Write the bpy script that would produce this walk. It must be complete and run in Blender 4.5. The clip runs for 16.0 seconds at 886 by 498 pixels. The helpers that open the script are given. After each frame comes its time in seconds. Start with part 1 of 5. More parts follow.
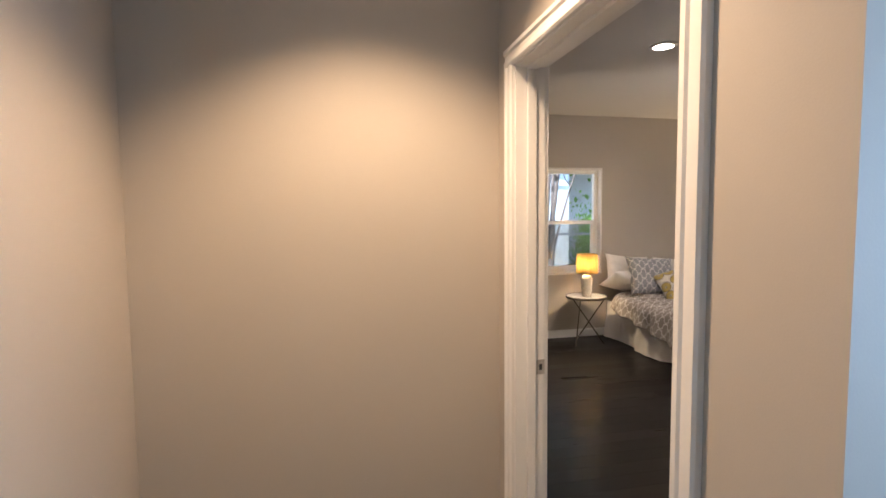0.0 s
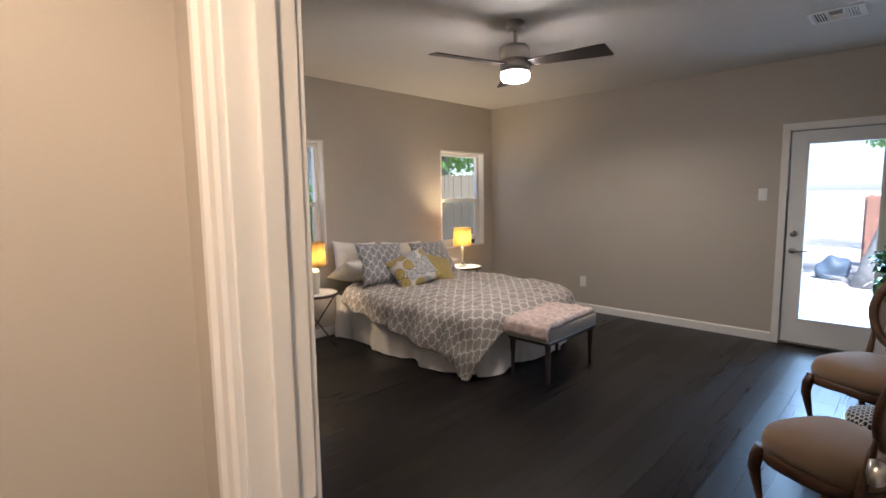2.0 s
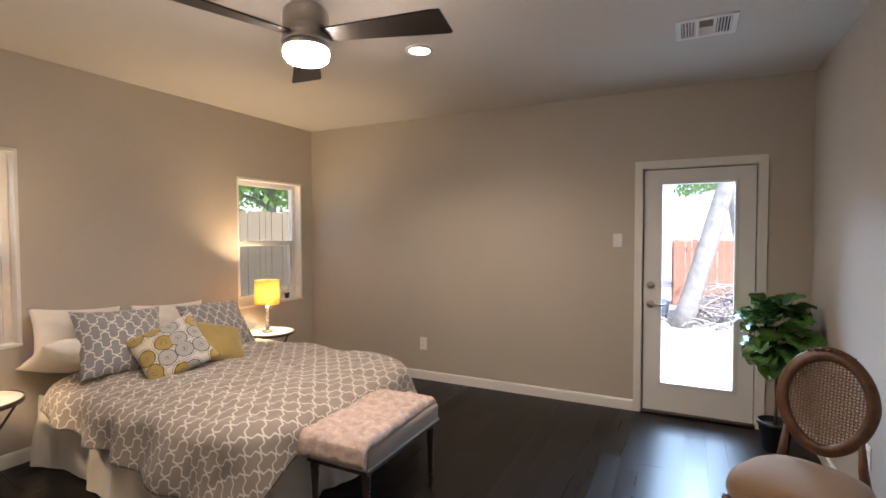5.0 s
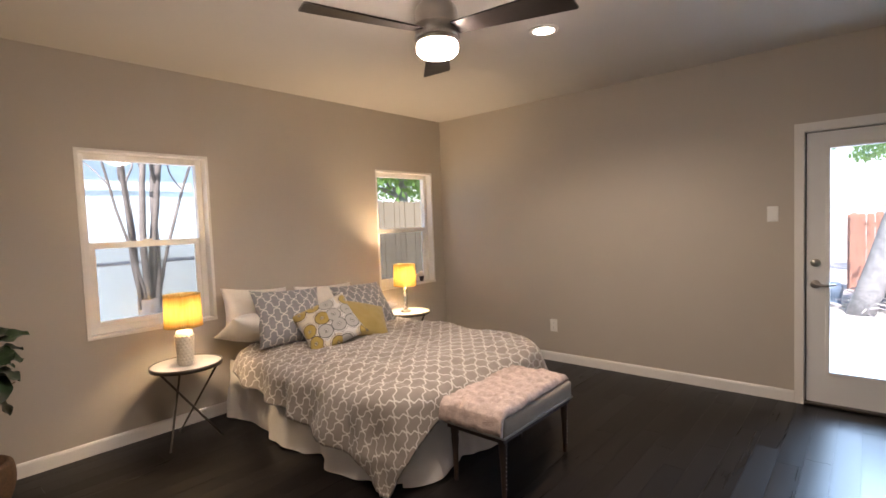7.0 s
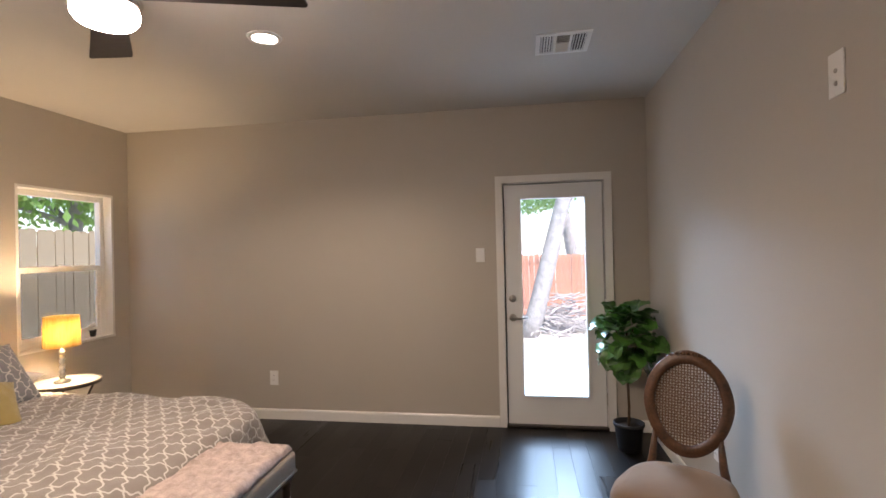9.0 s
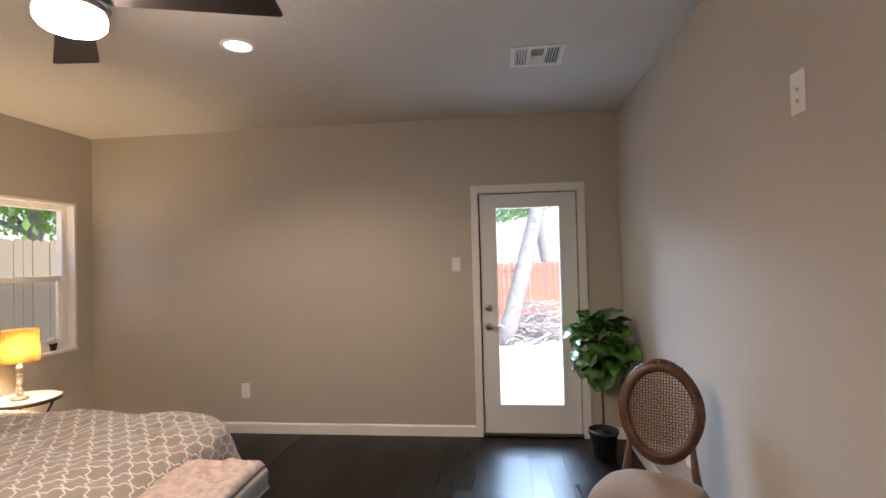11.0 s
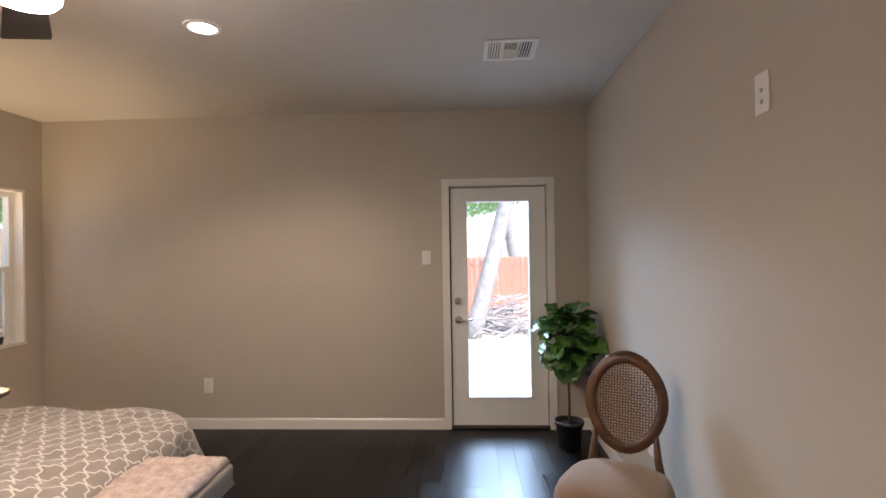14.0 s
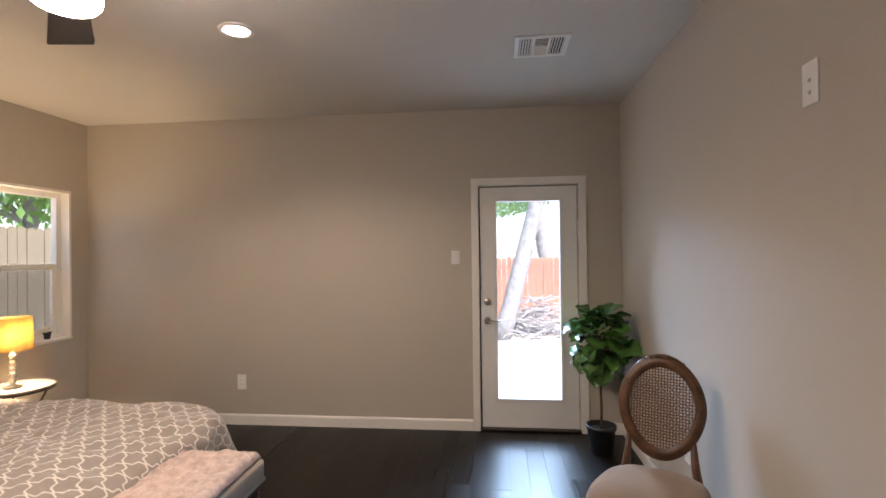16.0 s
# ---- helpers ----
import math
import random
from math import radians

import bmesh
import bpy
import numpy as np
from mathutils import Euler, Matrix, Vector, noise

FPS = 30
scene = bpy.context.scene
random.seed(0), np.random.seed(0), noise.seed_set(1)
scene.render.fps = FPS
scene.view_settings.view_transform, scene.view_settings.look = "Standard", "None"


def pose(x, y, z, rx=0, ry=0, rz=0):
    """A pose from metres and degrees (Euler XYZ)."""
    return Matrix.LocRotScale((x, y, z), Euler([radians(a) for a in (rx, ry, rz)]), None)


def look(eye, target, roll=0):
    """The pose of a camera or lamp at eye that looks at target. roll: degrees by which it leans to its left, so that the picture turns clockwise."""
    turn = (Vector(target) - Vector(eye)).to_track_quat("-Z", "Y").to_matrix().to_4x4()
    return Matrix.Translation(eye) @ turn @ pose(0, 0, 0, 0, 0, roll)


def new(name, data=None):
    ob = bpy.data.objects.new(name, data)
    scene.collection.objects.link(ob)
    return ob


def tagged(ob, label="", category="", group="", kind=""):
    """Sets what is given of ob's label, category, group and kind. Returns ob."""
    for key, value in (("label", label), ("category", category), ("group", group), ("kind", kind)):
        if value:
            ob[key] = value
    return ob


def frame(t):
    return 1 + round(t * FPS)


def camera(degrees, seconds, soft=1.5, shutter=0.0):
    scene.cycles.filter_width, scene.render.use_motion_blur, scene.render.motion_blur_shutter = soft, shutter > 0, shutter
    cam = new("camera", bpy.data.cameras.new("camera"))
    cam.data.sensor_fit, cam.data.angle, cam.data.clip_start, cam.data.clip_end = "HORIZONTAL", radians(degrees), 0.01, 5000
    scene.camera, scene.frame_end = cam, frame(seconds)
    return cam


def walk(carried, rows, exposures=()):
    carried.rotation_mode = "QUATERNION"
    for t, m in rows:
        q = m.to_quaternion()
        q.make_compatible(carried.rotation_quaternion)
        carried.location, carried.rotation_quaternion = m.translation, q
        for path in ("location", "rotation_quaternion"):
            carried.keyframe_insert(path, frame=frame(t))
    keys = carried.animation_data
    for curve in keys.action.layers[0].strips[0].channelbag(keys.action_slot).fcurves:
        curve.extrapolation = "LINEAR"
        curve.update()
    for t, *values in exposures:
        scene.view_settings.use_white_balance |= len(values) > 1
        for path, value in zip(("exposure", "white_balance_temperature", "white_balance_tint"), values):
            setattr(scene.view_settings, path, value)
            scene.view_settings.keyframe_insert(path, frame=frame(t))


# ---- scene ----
# ---- camera ----
cam = camera(84.3, 16.0, soft=1.6)
PATH = [
    (0, (0.763, -0.981, 1.520), (-1.187, -0.562, 1.380), -0.6),
    (0.5, (0.371, -0.987, 1.503), (-1.538, -0.406, 1.357), -0.7),
    (1, (0.140, -0.979, 1.550), (-1.680, -0.175, 1.346), 0.0),
    (1.5, (-0.142, -0.774, 1.540), (-1.853, 0.240, 1.325), -1.4),
    (2, (-0.235, -0.636, 1.488), (-1.624, 0.787, 1.268), -0.8),
    (2.5, (-0.389, -0.410, 1.432), (-1.429, 1.294, 1.315), 0.1),
    (3, (-0.493, -0.211, 1.466), (-1.365, 1.578, 1.271), 2.1),
    (3.2, (-0.498, -0.109, 1.452), (-1.370, 1.687, 1.335), 2.1),
    (5.3, (-0.829, 0.602, 1.512), (-1.753, 2.375, 1.465), -0.9),
    (5.5, (-0.764, 0.519, 1.457), (-1.792, 2.235, 1.424), -1.5),
    (6, (-0.779, 0.468, 1.519), (-2.013, 2.041, 1.450), -1.8),
    (6.5, (-0.812, 0.539, 1.474), (-2.179, 1.997, 1.388), -2.1),
    (7, (-0.777, 0.483, 1.477), (-2.095, 1.983, 1.370), -2.2),
    (7.5, (-0.844, 0.622, 1.484), (-1.890, 2.323, 1.360), -2.1),
    (8, (-0.985, 0.776, 1.490), (-1.665, 2.655, 1.406), -3.1),
    (8.5, (-0.961, 0.851, 1.488), (-1.426, 2.796, 1.462), -3.1),
    (9, (-0.984, 0.859, 1.485), (-1.312, 2.832, 1.495), -1.3),
    (9.5, (-0.966, 0.887, 1.481), (-1.226, 2.870, 1.514), -1.3),
    (10, (-0.978, 0.879, 1.490), (-1.222, 2.863, 1.534), -1.5),
    (12.5, (-1.014, 0.854, 1.503), (-1.167, 2.848, 1.530), -1.0),
    (13, (-1.035, 0.881, 1.494), (-1.152, 2.877, 1.524), -0.9),
    (13.5, (-1.028, 0.899, 1.484), (-1.135, 2.896, 1.530), -0.9),
    (14, (-1.013, 0.872, 1.494), (-1.109, 2.869, 1.505), -0.9),
    (14.5, (-1.037, 0.913, 1.488), (-1.144, 2.911, 1.484), -0.9),
    (15, (-1.029, 0.900, 1.497), (-1.159, 2.896, 1.497), -1.0),
    (15.5, (-1.029, 0.895, 1.490), (-1.195, 2.888, 1.496), -1.0),
    (16, (-1.012, 0.895, 1.484), (-1.228, 2.883, 1.501), -0.7),
]
walk(cam, [(t, look(eye, target, roll)) for t, eye, target, roll in PATH],
     exposures=[(0.0, 1.08, 5800, 18), (1.0, 1.02, 5420, 17), (2.0, 0.95, 5450, 17), (3.0, 1.23, 5640, 18), (5.5, 1.25, 6180, 21), (8.5, 1.20, 6180, 22), (12.0, 1.27, 6200, 22), (16.0, 1.27, 6200, 22)])

# ---- world and light ----
world = bpy.data.worlds.new("sky")
scene.world = world
world.use_nodes = True
wn = world.node_tree
sky = wn.nodes.new("ShaderNodeTexSky")
sky.sky_type = "NISHITA"
sky.sun_disc = False
sky.sun_elevation = radians(56)
sky.sun_rotation = radians(143)
wn.links.new(sky.outputs["Color"], wn.nodes["Background"].inputs["Color"])
wn.nodes["Background"].inputs["Strength"].default_value = 0.15

sun = new("sun", bpy.data.lights.new("sun", "SUN"))
sun.data.energy = 5.0
sun.data.angle = radians(0.6)
sun.data.color = (1.0, 0.95, 0.87)
sun.matrix_world = look((0, 0, 0), (-0.6 * math.cos(radians(56)), 0.8 * math.cos(radians(56)), -math.sin(radians(56))))


def lamp(name, kind, energy, color, m, size=0.1, spot=None):
    ob = new(name, bpy.data.lights.new(name, kind))
    ob.data.energy, ob.data.color = energy, color
    if kind == "AREA":
        ob.data.shape, ob.data.size = "DISK", size
    else:
        ob.data.shadow_soft_size = size
    if spot:
        ob.data.spot_size, ob.data.spot_blend = radians(spot), 0.6
    ob.matrix_world = m
    return ob


WARM = (1.0, 0.68, 0.37)
SOFT = (1.0, 0.83, 0.60)
lamp("downlight_glow", "SPOT", 38, SOFT, look((-2.375, 3.367, 2.665), (-2.375, 3.367, 0)), 0.06, 150)
lamp("downlight_glow", "SPOT", 33, SOFT, look((-2.370, 1.298, 2.665), (-2.370, 1.298, 0)), 0.06, 150)
lamp("hall_glow", "SPOT", 92, WARM, look((-0.46, -0.86, 2.665), (-0.46, -0.86, 0)), 0.07, 116)
lamp("table_lamp_glow", "POINT", 11.0, (1.0, 0.72, 0.38), pose(-4.360, 1.81, 0.94), 0.04)
lamp("table_lamp_glow", "POINT", 27.0, (1.0, 0.72, 0.38), pose(-4.420, 4.01, 0.945), 0.04)


def sky_fill(place, target, w, h, energy):
    """Area lamp added as fill in place of the sky's light."""
    ob = lamp("sky_fill", "AREA", energy, (0.52, 0.77, 1.0), look(place, target))
    ob.data.shape, ob.data.size, ob.data.size_y = "RECTANGLE", w, h


# fill panel hung over the yard, out of view, to brighten the door area
sky_fill((-0.75, 8.4, 3.4), (-0.95, 4.2, 0.6), 4.4, 2.2, 740)
# cool fill added in the unseen hall opening, for the hall walls
sky_fill((1.25, 1.19, 1.45), (-0.1, -1.7, 1.3), 1.3, 1.2, 23)

# ---- materials ----
def material(name, color, rough=0.6, vary=0.08, scale=6.0, bump=0.1, grain=120.0, metal=0.0, second=None, coat=0.0, trans=0.0, spec=0.5):
    """Plain surface: two scales of colour variation, roughness variation and fine relief, in metres."""
    m = bpy.data.materials.new(name)
    m.use_nodes = True
    nt = m.node_tree
    b = nt.nodes["Principled BSDF"]
    co = nt.nodes.new("ShaderNodeTexCoord")
    n1 = nt.nodes.new("ShaderNodeTexNoise")
    n1.inputs["Scale"].default_value, n1.inputs["Detail"].default_value = scale, 4
    n2 = nt.nodes.new("ShaderNodeTexNoise")
    n2.inputs["Scale"].default_value, n2.inputs["Detail"].default_value = grain, 3
    for n in (n1, n2):
        nt.links.new(co.outputs["Object"], n.inputs["Vector"])
    mid = nt.nodes.new("ShaderNodeMix")
    mid.data_type = "FLOAT"
    mid.inputs[0].default_value = 0.35
    nt.links.new(n1.outputs["Fac"], mid.inputs[2])
    nt.links.new(n2.outputs["Fac"], mid.inputs[3])
    ramp = nt.nodes.new("ShaderNodeValToRGB")
    lo = tuple(c * (1 - vary) for c in (second or color))
    hi = tuple(min(1, c * (1 + vary)) for c in color)
    ramp.color_ramp.elements[0].position, ramp.color_ramp.elements[1].position = 0.32, 0.68
    ramp.color_ramp.elements[0].color, ramp.color_ramp.elements[1].color = (*lo, 1), (*hi, 1)
    nt.links.new(mid.outputs[0], ramp.inputs["Fac"])
    nt.links.new(ramp.outputs["Color"], b.inputs["Base Color"])
    rr = nt.nodes.new("ShaderNodeMapRange")
    rr.inputs[3].default_value, rr.inputs[4].default_value = max(0.02, rough - 0.07), min(1, rough + 0.07)
    nt.links.new(n1.outputs["Fac"], rr.inputs[0])
    nt.links.new(rr.outputs[0], b.inputs["Roughness"])
    b.inputs["Metallic"].default_value = metal
    b.inputs["Coat Weight"].default_value = coat
    b.inputs["Specular IOR Level"].default_value = spec
    if trans:
        b.inputs["Transmission Weight"].default_value = trans
    if bump:
        bp = nt.nodes.new("ShaderNodeBump")
        bp.inputs["Strength"].default_value, bp.inputs["Distance"].default_value = bump, 0.004
        nt.links.new(n2.outputs["Fac"], bp.inputs["Height"])
        nt.links.new(bp.outputs["Normal"], b.inputs["Normal"])
    return m


def glow(name, color, strength):
    m = bpy.data.materials.new(name)
    m.use_nodes = True
    b = m.node_tree.nodes["Principled BSDF"]
    b.inputs["Base Color"].default_value = (*color, 1)
    b.inputs["Emission Color"].default_value = (*color, 1)
    b.inputs["Emission Strength"].default_value = strength
    return m


def glass(name, tint=(1, 1, 1), haze=0.0):
    m = bpy.data.materials.new(name)
    m.use_nodes = True
    nt = m.node_tree
    nt.nodes.clear()
    out = nt.nodes.new("ShaderNodeOutputMaterial")
    mix = nt.nodes.new("ShaderNodeMixShader")
    tr = nt.nodes.new("ShaderNodeBsdfTransparent")
    tr.inputs["Color"].default_value = (*tint, 1)
    gl = nt.nodes.new("ShaderNodeBsdfGlossy")
    gl.inputs["Roughness"].default_value = 0.02
    fr = nt.nodes.new("ShaderNodeLayerWeight")
    fr.inputs["Blend"].default_value = 0.5
    pw = nt.nodes.new("ShaderNodeMath")
    pw.operation = "POWER"
    pw.inputs[1].default_value = 4.0
    ad = nt.nodes.new("ShaderNodeMath")
    ad.operation = "MULTIPLY_ADD"
    ad.inputs[1].default_value, ad.inputs[2].default_value = 0.7, 0.035
    nt.links.new(fr.outputs["Facing"], pw.inputs[0])
    nt.links.new(pw.outputs[0], ad.inputs[0])
    nt.links.new(ad.outputs[0], mix.inputs[0])
    clear = tr.outputs[0]
    # uneven white veil mixed into the pane to imitate glare
    if haze:
        glare_film = nt.nodes.new("ShaderNodeBsdfTranslucent")
        glare_film.inputs["Color"].default_value = (0.9, 0.9, 0.9, 1)
        haze_noise = nt.nodes.new("ShaderNodeTexNoise")
        haze_noise.inputs["Scale"].default_value = 3.0
        amount = nt.nodes.new("ShaderNodeMapRange")
        amount.inputs[3].default_value, amount.inputs[4].default_value = haze * 0.6, haze * 1.4
        nt.links.new(haze_noise.outputs["Fac"], amount.inputs[0])
        veil = nt.nodes.new("ShaderNodeMixShader")
        nt.links.new(amount.outputs[0], veil.inputs[0])
        nt.links.new(tr.outputs[0], veil.inputs[1])
        nt.links.new(glare_film.outputs[0], veil.inputs[2])
        clear = veil.outputs[0]
    nt.links.new(clear, mix.inputs[1])
    nt.links.new(gl.outputs[0], mix.inputs[2])
    nt.links.new(mix.outputs[0], out.inputs["Surface"])
    return m


M_WALL = material("greige_wall_paint", (0.475, 0.43, 0.366), 0.62, 0.025, 1.5, 0.06, 260)
M_CEIL = material("flat_ceiling_paint", (0.60, 0.57, 0.53), 0.75, 0.02, 2.0, 0.15, 200)
M_TRIM = material("white_trim_paint", (0.78, 0.76, 0.72), 0.35, 0.02, 4, 0.04, 90)
M_DOOR = material("white_door_paint", (0.76, 0.76, 0.75), 0.38, 0.02, 4, 0.03, 90)
M_VINYL = material("white_vinyl", (0.80, 0.79, 0.76), 0.3, 0.02, 6, 0.02, 60)
M_PLATE = material("white_plastic_plate", (0.80, 0.79, 0.76), 0.3, 0.01, 10, 0.0)
# near-black colour stands in for the shade inside sockets, holes and the duct
M_HOLE_SHADE = material("hole_shade_black", (0.03, 0.03, 0.03), 0.6, 0.1)
M_NICKEL = material("brushed_nickel", (0.50, 0.47, 0.43), 0.32, 0.06, 30, 0.05, 300, metal=1.0)
M_BRONZE = material("dark_bronze_metal", (0.10, 0.085, 0.07), 0.4, 0.15, 20, 0.05, 200, metal=0.8)
M_BLACK = material("black_plastic", (0.012, 0.012, 0.013), 0.45, 0.1, 10, 0.05)
M_GLASS = glass("window_glass")
# door pane carries a slight painted haze for the outdoor glare
M_HAZED = glass("glare_hazed_glass", haze=0.005)
def mesh_screen(name):
    """Fine grey insect screen: half open."""
    m = bpy.data.materials.new(name)
    m.use_nodes = True
    nt = m.node_tree
    nt.nodes.clear()
    out = nt.nodes.new("ShaderNodeOutputMaterial")
    mix = nt.nodes.new("ShaderNodeMixShader")
    mix.inputs[0].default_value = 0.32
    tr = nt.nodes.new("ShaderNodeBsdfTransparent")
    df = nt.nodes.new("ShaderNodeBsdfDiffuse")
    df.inputs["Color"].default_value = (0.16, 0.19, 0.20, 1)
    nt.links.new(tr.outputs[0], mix.inputs[1])
    nt.links.new(df.outputs[0], mix.inputs[2])
    nt.links.new(mix.outputs[0], out.inputs["Surface"])
    return m


M_SCREEN = mesh_screen("grey_insect_screen")
M_LENS = glow("lamp_lens", (1.0, 0.86, 0.68), 14)
M_FANLENS = glow("fan_lens", (1.0, 0.84, 0.65), 92)


# ---- mesh helpers ----
def box(bm, x0, x1, y0, y1, z0, z1, bevel=0.0):
    """Adds a box to bm, with its edges rounded by bevel."""
    b2 = bmesh.new()
    bmesh.ops.create_cube(b2, size=1)
    bmesh.ops.scale(b2, vec=(x1 - x0, y1 - y0, z1 - z0), verts=b2.verts)
    bmesh.ops.translate(b2, vec=((x0 + x1) / 2, (y0 + y1) / 2, (z0 + z1) / 2), verts=b2.verts)
    if bevel:
        bmesh.ops.bevel(b2, geom=b2.edges[:], offset=bevel, segments=2, affect="EDGES", profile=0.5)
    join(bm, b2)
    return bm


def join(bm, other, m=None):
    """Moves the faces of other into bm."""
    if m is not None:
        bmesh.ops.transform(other, matrix=m, verts=other.verts)
    made = {v: bm.verts.new(v.co) for v in other.verts}
    for f in other.faces:
        g = bm.faces.new([made[v] for v in f.verts])
        g.smooth, g.material_index = f.smooth, f.material_index
    other.free()
    return bm


def spun(profile, steps=32, smooth=True):
    """A turned body from (radius, height) pairs."""
    bm = bmesh.new()
    rings = []
    for r, z in profile:
        if r < 1e-5:
            rings.append([bm.verts.new((0, 0, z))])
        else:
            rings.append([bm.verts.new((r * math.cos(math.tau * k / steps), r * math.sin(math.tau * k / steps), z)) for k in range(steps)])
    for a, b in zip(rings, rings[1:]):
        for k in range(steps):
            k2 = (k + 1) % steps
            f = [a[k % len(a)], a[k2 % len(a)], b[k2 % len(b)], b[k % len(b)]]
            f = [v for n, v in enumerate(f) if v not in f[:n]]
            if len(f) > 2:
                bm.faces.new(f).smooth = smooth
    return bm


def tube(points, radius, steps=8, closed=False):
    """A round bar along points; radius is a number or one number for each point."""
    bm = bmesh.new()
    pts = [Vector(p) for p in points]
    rad = radius if isinstance(radius, (list, tuple)) else [radius] * len(pts)
    rings = []
    up = Vector((0.13, 0.31, 1)).normalized()
    for n, p in enumerate(pts):
        a = pts[n - 1] if n or closed else p
        b = pts[(n + 1) % len(pts)] if n < len(pts) - 1 or closed else p
        d = (b - a).normalized()
        u = d.cross(up)
        if u.length < 0.05:
            u = d.cross(Vector((1, 0, 0)))
        u.normalize()
        v = d.cross(u)
        rings.append([bm.verts.new(p + rad[n] * (math.cos(math.tau * k / steps) * u + math.sin(math.tau * k / steps) * v)) for k in range(steps)])
    pairs = list(zip(rings, rings[1:])) + ([(rings[-1], rings[0])] if closed else [])
    for a, b in pairs:
        for k in range(steps):
            bm.faces.new([a[k], a[(k + 1) % steps], b[(k + 1) % steps], b[k]]).smooth = True
    if not closed:
        bm.faces.new(rings[0][::-1])
        bm.faces.new(rings[-1])
    return bm


def finish(name, bm, mat):
    bmesh.ops.recalc_face_normals(bm, faces=bm.faces)
    me = bpy.data.meshes.new(name)
    bm.to_mesh(me)
    bm.free()
    for m in mat if isinstance(mat, (list, tuple)) else [mat]:
        me.materials.append(m)
    return me


def thing(name, label, category, m=None, group="", kind=""):
    ob = new(name)
    ob.empty_display_size = 0.1
    if m is not None:
        ob.matrix_world = m
    return tagged(ob, label, category, group, kind)


def part(name, bm, mat, parent, label=""):
    """One mesh object under a thing or a part, in the parent's own coordinates."""
    ob = new(name, finish(name, bm, mat))
    ob.parent = parent
    return tagged(ob, label)


def solo(name, bm, mat, label, category, m=None, group="", kind=""):
    ob = new(name, finish(name, bm, mat))
    if m is not None:
        ob.matrix_world = m
    return tagged(ob, label, category, group, kind)


def structure(name, bm, mat, label, category="wall"):
    return solo(name, bm, mat, label, category, kind="structure")

# ---- the room ----
XW, YN, YF, ZC = -4.73, -0.21, 5.0, 2.69   # window wall, door wall, far wall, ceiling
HX, HY = -1.16, -1.715                      # hall end wall and hall side wall
W1, W2 = (1.337, 2.204), (3.939, 4.822)        # windows along the window wall
WZ = (0.775, 2.068)
DX, DZ = (-1.155, -0.34), 2.04             # outside door
EX, EZ = (-0.972, -0.075), 2.06              # entry opening


def wall_x(x0, x1, y0, y1, holes):
    """A wall slab between x0 and x1 that runs along y, with openings (y0, y1, z0, z1) through it."""
    bm, at = bmesh.new(), y0
    for a, b, lo, hi in sorted(holes):
        box(bm, x0, x1, at, a, 0, ZC)
        if lo > 0:
            box(bm, x0, x1, a, b, 0, lo)
        box(bm, x0, x1, a, b, hi, ZC)
        at = b
    return box(bm, x0, x1, at, y1, 0, ZC)


def wall_y(y0, y1, x0, x1, holes):
    bm, at = bmesh.new(), x0
    for a, b, lo, hi in sorted(holes):
        box(bm, at, a, y0, y1, 0, ZC)
        if lo > 0:
            box(bm, a, b, y0, y1, 0, lo)
        box(bm, a, b, y0, y1, hi, ZC)
        at = b
    return box(bm, at, x1, y0, y1, 0, ZC)


structure("wall_west", wall_x(XW - 0.15, XW, YN, YF, [(*W1, *WZ), (*W2, *WZ)]), M_WALL, "greige painted wall with two sash windows")
structure("wall_north", wall_y(YF, YF + 0.15, XW - 0.15, 0.26, [(DX[0] - 0.02, DX[1] + 0.02, 0, DZ + 0.02)]), M_WALL, "greige painted wall with a glazed outside door")
structure("wall_east", wall_x(0, 0.26, YN, YF, []), M_WALL, "greige painted plain wall behind two chairs")
structure("wall_south", wall_y(YN - 0.12, YN, XW - 0.15, 0.26, [(EX[0] - 0.02, EX[1] + 0.02, 0, EZ + 0.02)]), M_WALL, "greige painted wall with the entry doorway")
# hall, closed behind the walker; return wall's window is added to let in light
structure("wall_hall_end", box(bmesh.new(), HX - 0.12, HX, HY, YN - 0.12, 0, ZC), M_WALL, "beige painted wall at the end of the hall")
structure("wall_hall_side", box(bmesh.new(), HX - 0.12, 3.2, HY - 0.12, HY, 0, ZC), M_WALL, "greige painted side wall of the hall")
structure("wall_hall_return", wall_y(1.2, 1.32, 0.26, 3.2, [(0.55, 1.95, 0.8, 2.1)]), M_WALL, "greige painted wall with an unseen opening added for daylight")
structure("wall_hall_back", wall_x(3.2, 3.32, HY - 0.12, 1.32, []), M_WALL, "greige painted wall behind the walker")

bm = bmesh.new()
box(bm, XW - 0.15, 3.32, HY - 0.12, YF + 0.15, ZC, ZC + 0.12)
structure("ceiling", bm, M_CEIL, "flat painted ceiling with two downlights", "ceiling")
# roof is out of view; slab added to keep sky light from leaking in
bm = bmesh.new()
box(bm, XW - 0.6, 3.7, HY - 0.5, YF + 0.6, ZC + 0.125, ZC + 0.30)
structure("roof", bm, material("roof_shingle", (0.12, 0.11, 0.10), 0.9, 0.2), "unseen low roof slab with short eaves, added against light leaks", "roof")


def extrude(profile, length):
    """A moulding: profile (out, up) carried along +x for length, standing on z = 0 and growing towards -y."""
    bm = bmesh.new()
    a = [bm.verts.new((0, -o, u)) for o, u in profile]
    b = [bm.verts.new((length, -o, u)) for o, u in profile]
    for k in range(len(profile)):
        k2 = (k + 1) % len(profile)
        bm.faces.new([a[k], a[k2], b[k2], b[k]])
    bm.faces.new(a[::-1])
    bm.faces.new(b)
    return bm


BASE = [(0, 0), (0.014, 0), (0.014, 0.075), (0.011, 0.085), (0.006, 0.092), (0, 0.092)]


